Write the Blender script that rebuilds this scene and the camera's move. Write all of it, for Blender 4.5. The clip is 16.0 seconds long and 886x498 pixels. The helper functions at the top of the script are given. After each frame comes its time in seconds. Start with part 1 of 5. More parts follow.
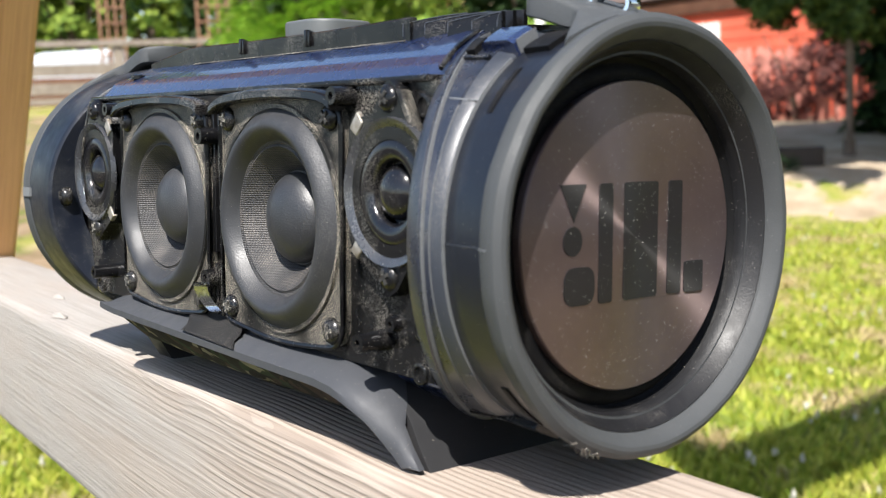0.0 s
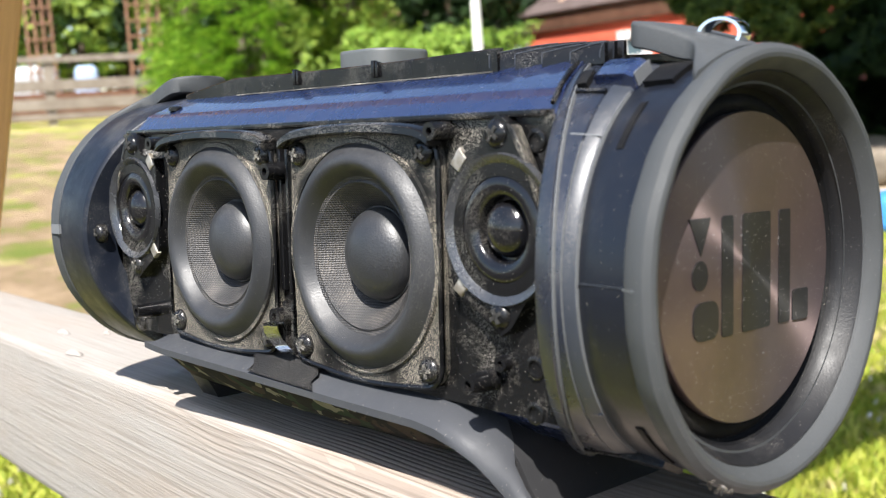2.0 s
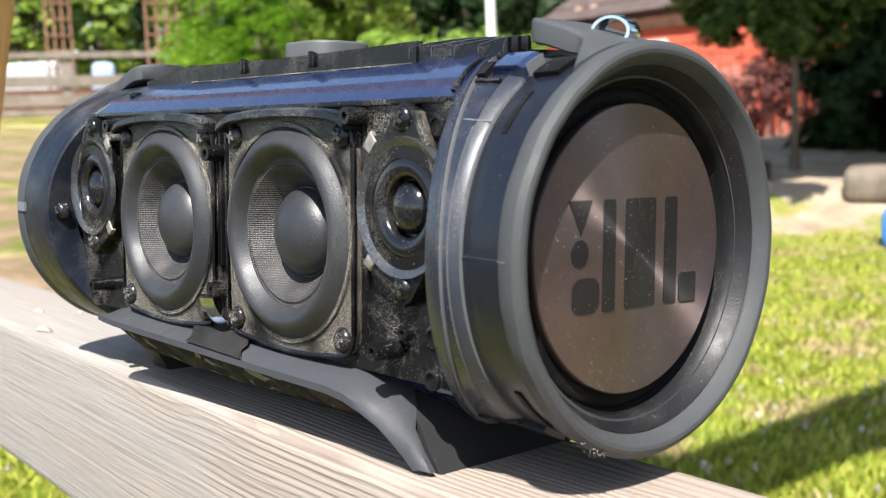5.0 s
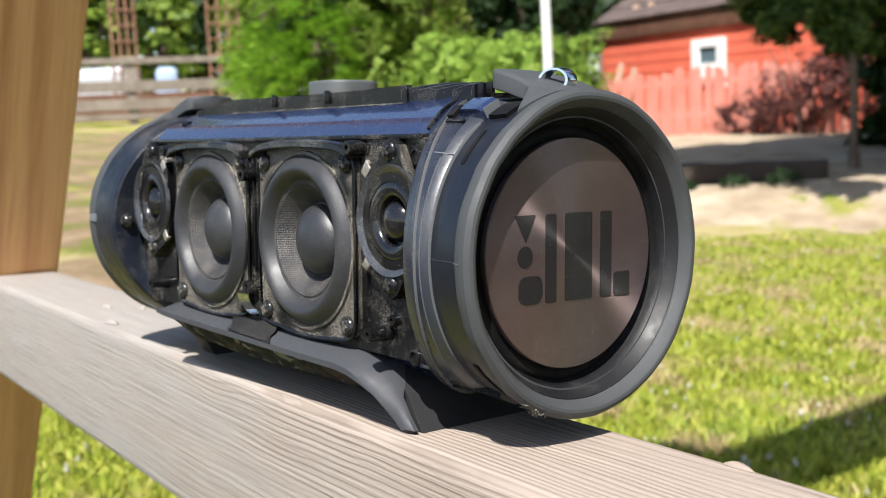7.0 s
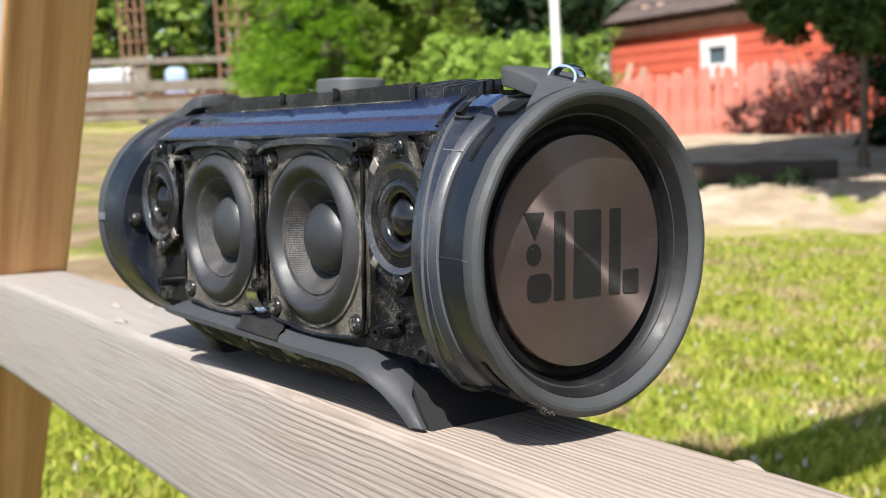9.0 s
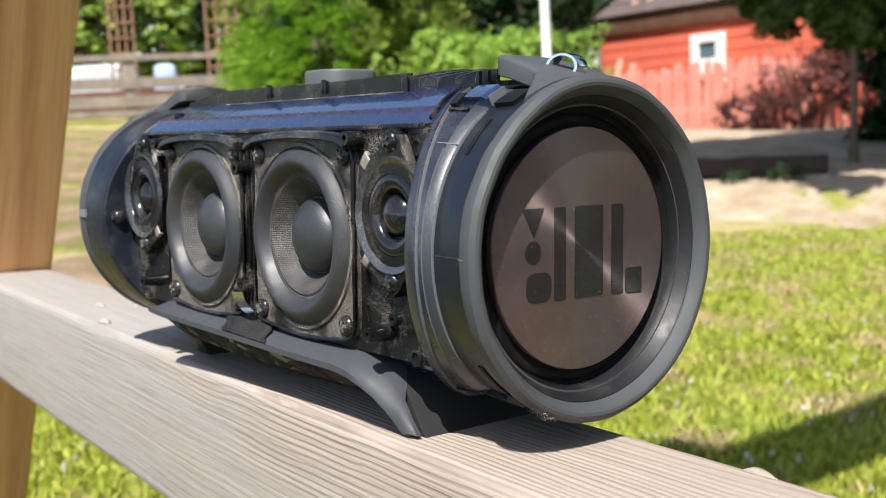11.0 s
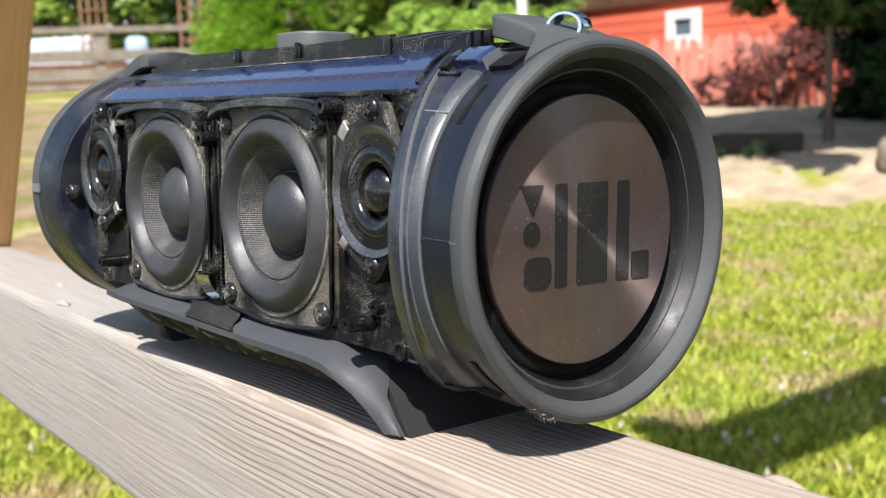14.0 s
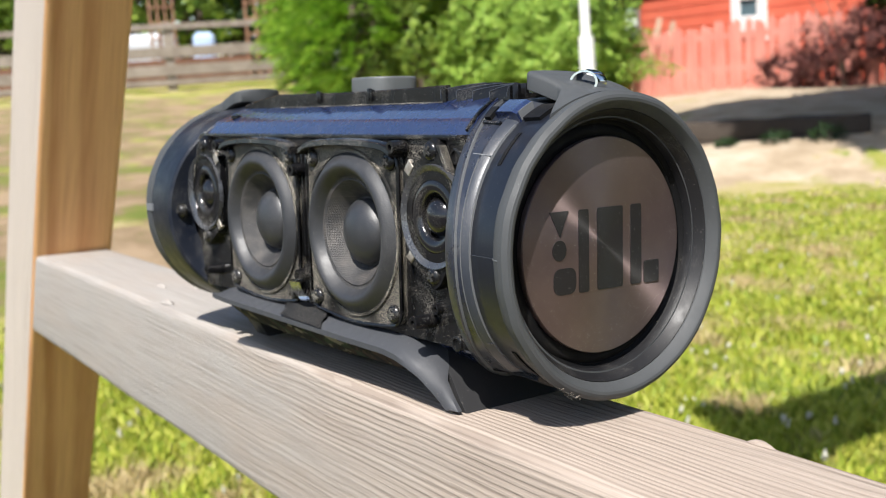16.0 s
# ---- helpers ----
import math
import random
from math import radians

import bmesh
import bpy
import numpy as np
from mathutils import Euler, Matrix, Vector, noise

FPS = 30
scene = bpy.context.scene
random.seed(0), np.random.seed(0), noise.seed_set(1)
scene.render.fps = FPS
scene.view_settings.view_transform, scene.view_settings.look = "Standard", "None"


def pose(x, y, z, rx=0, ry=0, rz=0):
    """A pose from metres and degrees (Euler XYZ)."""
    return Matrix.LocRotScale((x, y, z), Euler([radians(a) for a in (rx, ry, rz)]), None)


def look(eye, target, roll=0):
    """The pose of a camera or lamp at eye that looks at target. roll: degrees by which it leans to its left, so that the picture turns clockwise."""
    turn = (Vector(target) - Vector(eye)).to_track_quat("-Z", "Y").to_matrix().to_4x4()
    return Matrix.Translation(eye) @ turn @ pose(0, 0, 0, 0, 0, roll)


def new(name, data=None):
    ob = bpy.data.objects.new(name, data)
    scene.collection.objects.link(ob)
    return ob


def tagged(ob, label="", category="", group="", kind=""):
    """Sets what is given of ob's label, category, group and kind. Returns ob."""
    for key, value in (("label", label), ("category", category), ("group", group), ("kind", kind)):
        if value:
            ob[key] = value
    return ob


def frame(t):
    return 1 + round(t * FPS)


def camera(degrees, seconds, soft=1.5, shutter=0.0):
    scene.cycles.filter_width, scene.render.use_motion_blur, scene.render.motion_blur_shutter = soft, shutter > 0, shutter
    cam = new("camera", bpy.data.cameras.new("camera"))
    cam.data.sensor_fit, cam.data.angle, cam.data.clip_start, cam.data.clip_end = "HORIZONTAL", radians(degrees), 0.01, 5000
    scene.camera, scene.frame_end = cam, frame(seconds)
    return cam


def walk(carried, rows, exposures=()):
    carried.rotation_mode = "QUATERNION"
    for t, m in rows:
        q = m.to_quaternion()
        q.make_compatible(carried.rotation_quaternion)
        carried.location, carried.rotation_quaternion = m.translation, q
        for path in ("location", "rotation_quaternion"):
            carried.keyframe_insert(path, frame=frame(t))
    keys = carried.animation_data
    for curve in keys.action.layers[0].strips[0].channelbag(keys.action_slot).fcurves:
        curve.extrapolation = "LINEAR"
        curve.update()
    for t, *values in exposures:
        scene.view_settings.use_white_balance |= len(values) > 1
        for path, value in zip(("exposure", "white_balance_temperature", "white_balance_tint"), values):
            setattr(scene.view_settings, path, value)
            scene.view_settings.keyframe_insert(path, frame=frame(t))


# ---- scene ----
cam = camera(44.8, 16.0, soft=1.0)
cam.data.dof.use_dof = True
cam.data.dof.focus_distance = 0.40
cam.data.dof.aperture_fstop = 19.0

# The timber frame leans: everything on it is built in the frame's own axes and turned by BASE.
BASE = pose(0, 0, 0, -2.8, 0, 0)
PATH = [
    (0, (0.3538, -0.2386, 0.0992), (-1.0296, 0.8970, -0.0925), -0.06),
    (0.5, (0.3612, -0.2415, 0.1038), (-1.0221, 0.8946, -0.0846), -0.42),
    (1, (0.3613, -0.2496, 0.1077), (-1.0226, 0.8876, -0.0703), -0.31),
    (1.5, (0.3499, -0.2584, 0.1103), (-1.0238, 0.8915, -0.0651), -0.83),
    (2, (0.3165, -0.2702, 0.1073), (-1.0006, 0.9437, -0.0710), -1.44),
    (2.5, (0.2892, -0.2803, 0.1033), (-1.0084, 0.9564, -0.0605), -0.60),
    (3, (0.2830, -0.2742, 0.1010), (-0.9905, 0.9884, -0.0548), -0.55),
    (3.5, (0.2959, -0.2660, 0.0991), (-0.9783, 0.9952, -0.0607), -0.27),
    (4, (0.3191, -0.2628, 0.0970), (-0.9855, 0.9661, -0.0700), 0.13),
    (4.5, (0.3365, -0.2583, 0.0986), (-0.9859, 0.9511, -0.0700), -0.17),
    (5, (0.3549, -0.2629, 0.1005), (-0.9762, 0.9370, -0.0678), 0.12),
    (7.5, (0.4427, -0.2986, 0.1108), (-0.9607, 0.8161, -0.0564), -0.47),
    (8, (0.4411, -0.2973, 0.1105), (-0.9637, 0.8157, -0.0556), -0.42),
    (8.5, (0.4385, -0.2940, 0.1103), (-0.9662, 0.8192, -0.0563), -0.48),
    (9, (0.4359, -0.2951, 0.1089), (-0.9689, 0.8176, -0.0589), -0.42),
    (11.5, (0.4069, -0.2753, 0.1074), (-0.9805, 0.8570, -0.0744), -0.51),
    (12, (0.3849, -0.2601, 0.1038), (-0.9908, 0.8850, -0.0867), -0.34),
    (12.5, (0.3722, -0.2500, 0.1035), (-0.9981, 0.9049, -0.0654), -0.32),
    (13, (0.3758, -0.2532, 0.1040), (-0.9934, 0.9015, -0.0740), -0.05),
    (13.5, (0.3833, -0.2589, 0.1067), (-0.9824, 0.8986, -0.0806), -0.22),
    (14, (0.3876, -0.2635, 0.1057), (-0.9763, 0.8914, -0.1090), -0.21),
    (14.5, (0.3930, -0.2694, 0.1078), (-0.9728, 0.8819, -0.1142), 0.24),
    (15, (0.4053, -0.2758, 0.1156), (-0.9697, 0.8614, -0.1218), 0.19),
    (15.5, (0.4309, -0.2920, 0.1188), (-0.9578, 0.8300, -0.1109), -0.23),
    (16, (0.4571, -0.3122, 0.1263), (-0.9736, 0.7546, -0.1082), -1.56),
]
walk(cam, [(t, BASE @ look(eye, target, roll)) for t, eye, target, roll in PATH],
     exposures=[(0.0, 1.20), (1.5, 1.28), (3.0, 1.48), (4.0, 1.42), (5.0, 1.26), (7.5, 0.97), (9.0, 0.97), (12.0, 1.06), (13.0, 1.12), (14.5, 1.05), (16.0, 0.97)])

# ---- light ----
SUN = Vector((0.45, -0.58, 1.0)).normalized()
world = bpy.data.worlds.new("sky")
scene.world = world
world.use_nodes = True
nt = world.node_tree
sky = nt.nodes.new("ShaderNodeTexSky")
sky.sky_type = "NISHITA"
sky.sun_disc = False
sky.sun_elevation = math.asin(SUN.z)
sky.sun_rotation = math.atan2(SUN.x, SUN.y)
nt.links.new(sky.outputs[0], nt.nodes["Background"].inputs[0])
nt.nodes["Background"].inputs[1].default_value = 0.098
sun = new("sun", bpy.data.lights.new("sun", "SUN"))
sun.data.energy = 5.0
sun.data.angle = radians(0.5)
sun.data.color = (1.0, 0.965, 0.92)
sun.matrix_world = look((0, 0, 0), tuple(-SUN))


# ---- materials ----
def node(t, kind, **kw):
    n = t.nodes.new(kind)
    for k, v in kw.items():
        if k in n.inputs:
            n.inputs[k].default_value = v
    return n


def material(name, rough=0.5, metal=0.0, spec=0.5):
    m = bpy.data.materials.new(name)
    m.use_nodes = True
    b = m.node_tree.nodes["Principled BSDF"]
    b.inputs["Roughness"].default_value = rough
    b.inputs["Metallic"].default_value = metal
    b.inputs["Specular IOR Level"].default_value = spec
    return m, m.node_tree, b


def coords(t, scale=(1, 1, 1), turn=(0, 0, 0)):
    c = t.nodes.new("ShaderNodeTexCoord")
    mp = t.nodes.new("ShaderNodeMapping")
    mp.inputs["Scale"].default_value = scale
    mp.inputs["Rotation"].default_value = [radians(a) for a in turn]
    t.links.new(c.outputs["Object"], mp.inputs["Vector"])
    return mp.outputs[0]


def ramp(t, fac, stops):
    r = t.nodes.new("ShaderNodeValToRGB")
    e = r.color_ramp.elements
    while len(e) < len(stops):
        e.new(0.5)
    for el, (p, c) in zip(e, stops):
        el.position = p
        el.color = (*c, 1) if len(c) == 3 else c
    t.links.new(fac, r.inputs[0])
    return r.outputs[0]


def noise_of(t, vec, scale, detail=3, rough=0.55):
    n = node(t, "ShaderNodeTexNoise", Scale=scale, Detail=detail, Roughness=rough)
    t.links.new(vec, n.inputs["Vector"])
    return n.outputs["Fac"]


def math_of(t, op, a, b):
    n = t.nodes.new("ShaderNodeMath")
    n.operation = op
    for i, v in enumerate((a, b)):
        if isinstance(v, (int, float)):
            n.inputs[i].default_value = v
        else:
            t.links.new(v, n.inputs[i])
    return n.outputs[0]


def mix_of(t, fac, a, b):
    n = t.nodes.new("ShaderNodeMix")
    n.data_type = "RGBA"
    for s, v in ((0, fac), (6, a), (7, b)):
        if isinstance(v, tuple):
            n.inputs[s].default_value = (*v, 1)
        elif isinstance(v, (int, float)):
            n.inputs[s].default_value = v
        else:
            t.links.new(v, n.inputs[s])
    return n.outputs[2]


def bump_of(t, b, height, strength=0.3, dist=0.001):
    n = node(t, "ShaderNodeBump", Strength=strength, Distance=dist)
    t.links.new(height, n.inputs["Height"])
    t.links.new(n.outputs[0], b.inputs["Normal"])


GREY = lambda v: (v, v, v)


def plastic(name, colour, rough, dust=0.3, patch=(0.45, 0.7), dust_colour=(0.42, 0.38, 0.32), bump=0.15, spec=0.5, grain=3300):
    """Moulded plastic or rubber with fine dust that gathers in patches."""
    m, t, b = material(name, rough, 0, spec)
    v = coords(t)
    big = ramp(t, noise_of(t, v, 38, 4), [(patch[0], GREY(0)), (patch[1], GREY(1))])
    fine = ramp(t, noise_of(t, v, grain, 2, 0.7), [(0.555, GREY(0)), (0.595, GREY(1))])
    cells = node(t, "ShaderNodeTexVoronoi", Scale=1500.0)
    t.links.new(v, cells.inputs["Vector"])
    pick = t.nodes.new("ShaderNodeSeparateColor")
    t.links.new(cells.outputs["Color"], pick.inputs[0])
    specks = math_of(t, "MULTIPLY", math_of(t, "LESS_THAN", cells.outputs["Distance"], 0.15), math_of(t, "GREATER_THAN", pick.outputs[0], 0.985 - 0.6 * min(1, dust)))
    f = math_of(t, "MULTIPLY", math_of(t, "MULTIPLY", big, fine), dust * 2)
    f = math_of(t, "ADD", f, math_of(t, "MULTIPLY", specks, 0.6))
    f = math_of(t, "MINIMUM", f, 0.85)
    t.links.new(mix_of(t, f, colour, dust_colour), b.inputs["Base Color"])
    wear = ramp(t, noise_of(t, v, 160, 4), [(0.3, GREY(max(0.05, rough - 0.06))), (0.7, GREY(rough + 0.1))])
    t.links.new(math_of(t, "ADD", wear, math_of(t, "MULTIPLY", f, 0.4)), b.inputs["Roughness"])
    bump_of(t, b, noise_of(t, v, 1400, 2), bump, 0.0004)
    return m


BLACK = plastic("black_moulded_plastic", (0.005, 0.005, 0.0055), 0.20, 0.27, (0.50, 0.70), (0.45, 0.41, 0.35), spec=0.34)
# the navy base colour puts the sky's blue sheen into the black case
SHELL = plastic("sky_tinted_shell_plastic", (0.008, 0.015, 0.050), 0.26, 0.12, (0.52, 0.82), bump=0.03, spec=0.75)
SHELL.node_tree.nodes["Principled BSDF"].inputs["Coat Weight"].default_value = 1.0
SHELL.node_tree.nodes["Principled BSDF"].inputs["Coat Roughness"].default_value = 0.07
SHELL.node_tree.nodes["Principled BSDF"].inputs["Coat IOR"].default_value = 1.62
PLATE = plastic("front_plate_plastic", (0.006, 0.006, 0.0062), 0.18, 0.32, (0.48, 0.64), (0.46, 0.42, 0.36), spec=0.36)
DUSTY = plastic("dusty_black_plastic", (0.008, 0.0078, 0.0075), 0.32, 0.70, (0.40, 0.58), (0.56, 0.50, 0.41), spec=0.25)
BAND = plastic("satin_band_plastic", (0.011, 0.014, 0.023), 0.28, 0.18, (0.50, 0.78), spec=0.75)
PALE_BAND = plastic("worn_band_plastic", (0.024, 0.028, 0.037), 0.38, 0.20, (0.48, 0.75), spec=0.6)
MATTE = plastic("matte_band_plastic", (0.006, 0.0075, 0.012), 0.36, 0.12, (0.52, 0.80), spec=0.36)
# darker than the base strip: the foot's shaded side is in the colour
FOOT = plastic("shade_darkened_foot", (0.020, 0.020, 0.021), 0.5, 0.05, (0.55, 0.85), spec=0.15)
BASE_RUBBER = plastic("dark_base_rubber", (0.040, 0.042, 0.047), 0.55, 0.12, (0.5, 0.8), spec=0.35)
# grey rubber made paler: the light on the pad's top is in the colour
PAD_RUBBER = plastic("lit_top_grey_rubber", (0.075, 0.08, 0.08), 0.5, 0.07, (0.5, 0.85), (0.3, 0.3, 0.28))
GREY_RUBBER = plastic("grey_rubber", (0.048, 0.051, 0.053), 0.55, 0.09, (0.5, 0.85), (0.3, 0.3, 0.28), spec=0.28)
SURROUND = plastic("rubber_surround", (0.019, 0.0195, 0.0215), 0.46, 0.16, (0.44, 0.76), (0.28, 0.26, 0.23), bump=0.25, spec=0.55)
GAP = plastic("black_edge_and_recess_shade", (0.004, 0.004, 0.0045), 0.6, 0.10, (0.45, 0.8), spec=0.15)
SLEEVE = plastic("black_sleeve_rubber", (0.009, 0.009, 0.010), 0.45, 0.22, (0.50, 0.72), (0.34, 0.32, 0.29), spec=0.3)
PALE_DUST = plastic("caked_dust", (0.020, 0.019, 0.017), 0.8, 0.45, (0.45, 0.6), (0.50, 0.46, 0.39))
SCREW = plastic("black_screw", (0.005, 0.005, 0.0055), 0.22, 0.18, (0.45, 0.7), spec=0.4)
for _m in (BAND, MATTE):
    _b = _m.node_tree.nodes["Principled BSDF"]
    _b.inputs["Coat Weight"].default_value = 0.12
    _b.inputs["Coat Roughness"].default_value = 0.14
    _b.inputs["Coat IOR"].default_value = 1.65
DULL = plastic("dull_dusty_band", (0.006, 0.008, 0.014), 0.36, 0.26, (0.46, 0.66), (0.34, 0.33, 0.30), spec=0.35)
WORN = plastic("scuffed_pale_edge", (0.11, 0.115, 0.12), 0.45, 0.3, (0.4, 0.7), (0.3, 0.3, 0.29))
CAP = plastic("coated_fabric_dome", (0.019, 0.0195, 0.0215), 0.40, 0.16, (0.44, 0.74), (0.26, 0.25, 0.23), bump=0.25, spec=0.6)
RIM = plastic("polished_tweeter_rim", (0.030, 0.031, 0.034), 0.24, 0.18, (0.48, 0.68), (0.42, 0.38, 0.32), spec=1.0)
GLOSS = plastic("polished_black_plastic", (0.005, 0.005, 0.006), 0.11, 0.22, (0.48, 0.75), spec=0.6)


def cone_material():
    """Dark woven cone: fine crossing threads, dust in the weave."""
    m, t, b = material("woven_cone", 0.5, 0, 0.4)
    v = coords(t)
    threads = []
    for axis in ("Z", "X"):
        w = node(t, "ShaderNodeTexWave", Scale=400.0, Distortion=2.5, Detail=3.0)
        w.inputs["Detail Scale"].default_value = 3.0
        w.bands_direction = axis
        t.links.new(v, w.inputs["Vector"])
        threads.append(w.outputs["Fac"])
    weave = math_of(t, "ADD", math_of(t, "MULTIPLY", threads[0], 0.6), math_of(t, "MULTIPLY", threads[1], 0.5))
    dust = ramp(t, noise_of(t, v, 130, 5), [(0.42, GREY(0.06)), (0.72, GREY(0.45))])
    speck = ramp(t, noise_of(t, v, 2600, 2, 0.7), [(0.52, GREY(0)), (0.64, GREY(1))])
    f = math_of(t, "MULTIPLY", math_of(t, "MULTIPLY", dust, weave), math_of(t, "ADD", 0.5, speck))
    t.links.new(mix_of(t, f, (0.022, 0.022, 0.023), (0.30, 0.26, 0.22)), b.inputs["Base Color"])
    bump_of(t, b, weave, 0.5, 0.0005)
    return m


CONE = cone_material()


AXIS = (0.0, -0.0095, 0.0708)  # the middle of the round ends


def disc_material(name, colour, rough, metal):
    m, t, b = material(name, rough, 1.0)
    v = coords(t)
    b.inputs["Anisotropic"].default_value = 0.93
    # spun grooves run round the middle, so the sheen spreads outwards from it
    place = t.nodes.new("ShaderNodeTexCoord")
    centred = t.nodes.new("ShaderNodeVectorMath")
    centred.operation = "SUBTRACT"
    centred.inputs[1].default_value = AXIS
    t.links.new(place.outputs["Object"], centred.inputs[0])
    flat = t.nodes.new("ShaderNodeVectorMath")
    flat.operation = "MULTIPLY"
    flat.inputs[1].default_value = (0.0, 1.0, 1.0)
    t.links.new(centred.outputs[0], flat.inputs[0])
    outward = t.nodes.new("ShaderNodeVectorTransform")
    outward.vector_type, outward.convert_from, outward.convert_to = "VECTOR", "OBJECT", "WORLD"
    t.links.new(flat.outputs[0], outward.inputs[0])
    t.links.new(outward.outputs[0], b.inputs["Tangent"])
    g = node(t, "ShaderNodeTexWave", Scale=420.0, Distortion=0.3, Detail=2.0)
    g.wave_type = "RINGS"
    g.rings_direction = "SPHERICAL"
    t.links.new(flat.outputs[0], g.inputs["Vector"])
    specks = ramp(t, noise_of(t, coords(t, (1, 0.45, 1)), 2700, 1), [(0.735, GREY(0)), (0.755, GREY(1))])
    stain = noise_of(t, v, 45, 4)
    base = mix_of(t, ramp(t, stain, [(0.3, GREY(0)), (0.75, GREY(1))]), colour, tuple(c * 0.78 for c in colour))
    t.links.new(mix_of(t, math_of(t, "MULTIPLY", specks, 0.8), base, (0.75, 0.72, 0.68)), b.inputs["Base Color"])
    t.links.new(math_of(t, "SUBTRACT", metal, math_of(t, "MULTIPLY", specks, metal * 0.9)), b.inputs["Metallic"])
    t.links.new(math_of(t, "ADD", rough, math_of(t, "MULTIPLY", stain, 0.12)), b.inputs["Roughness"])
    bump_of(t, b, g.outputs["Fac"], 0.02, 0.0002)
    return m


DISC = disc_material("brushed_metal_disc", (0.222, 0.167, 0.162), 0.31, 0.88)
MARK = disc_material("dark_printed_mark", (0.018, 0.017, 0.018), 0.30, 0.3)

CHROME, _t, _b = material("chrome", 0.12, 1.0)
_b.inputs["Base Color"].default_value = (0.75, 0.76, 0.78, 1)
bump_of(_t, _b, noise_of(_t, coords(_t), 300, 2), 0.1, 0.0005)
SOLDER, _t, _b = material("solder_pad", 0.4, 0.6)
_t.links.new(ramp(_t, noise_of(_t, coords(_t), 260, 3), [(0.3, (0.20, 0.17, 0.13)), (0.7, (0.52, 0.49, 0.44))]), _b.inputs["Base Color"])


def camo():
    m, t, b = material("camouflage_mesh_fabric", 0.85)
    v = coords(t)
    vo = node(t, "ShaderNodeTexVoronoi", Scale=150.0)
    w = t.nodes.new("ShaderNodeVectorMath")
    w.operation = "ADD"
    nz = node(t, "ShaderNodeTexNoise", Scale=60.0, Detail=3.0)
    t.links.new(v, nz.inputs["Vector"])
    sc = t.nodes.new("ShaderNodeVectorMath")
    sc.operation = "SCALE"
    sc.inputs["Scale"].default_value = 0.03
    t.links.new(nz.outputs["Color"], sc.inputs[0])
    t.links.new(v, w.inputs[0])
    t.links.new(sc.outputs[0], w.inputs[1])
    t.links.new(w.outputs[0], vo.inputs["Vector"])
    sep = t.nodes.new("ShaderNodeSeparateColor")
    t.links.new(vo.outputs["Color"], sep.inputs[0])
    col = ramp(t, sep.outputs[0], [(0.0, (0.022, 0.018, 0.015)), (0.50, (0.045, 0.070, 0.035)), (0.72, (0.085, 0.058, 0.040)), (0.90, (0.36, 0.33, 0.23))])
    for n in t.nodes:
        if n.bl_idname == "ShaderNodeValToRGB":
            n.color_ramp.interpolation = "CONSTANT"
    t.links.new(col, b.inputs["Base Color"])
    ch = node(t, "ShaderNodeTexChecker", Scale=900.0)
    t.links.new(v, ch.inputs["Vector"])
    bump_of(t, b, ch.outputs["Fac"], 0.8, 0.0008)
    return m


CAMO = camo()
TAPE = plastic("black_cloth_tape", (0.016, 0.016, 0.017), 0.7, 0.25, (0.4, 0.8), bump=0.6)


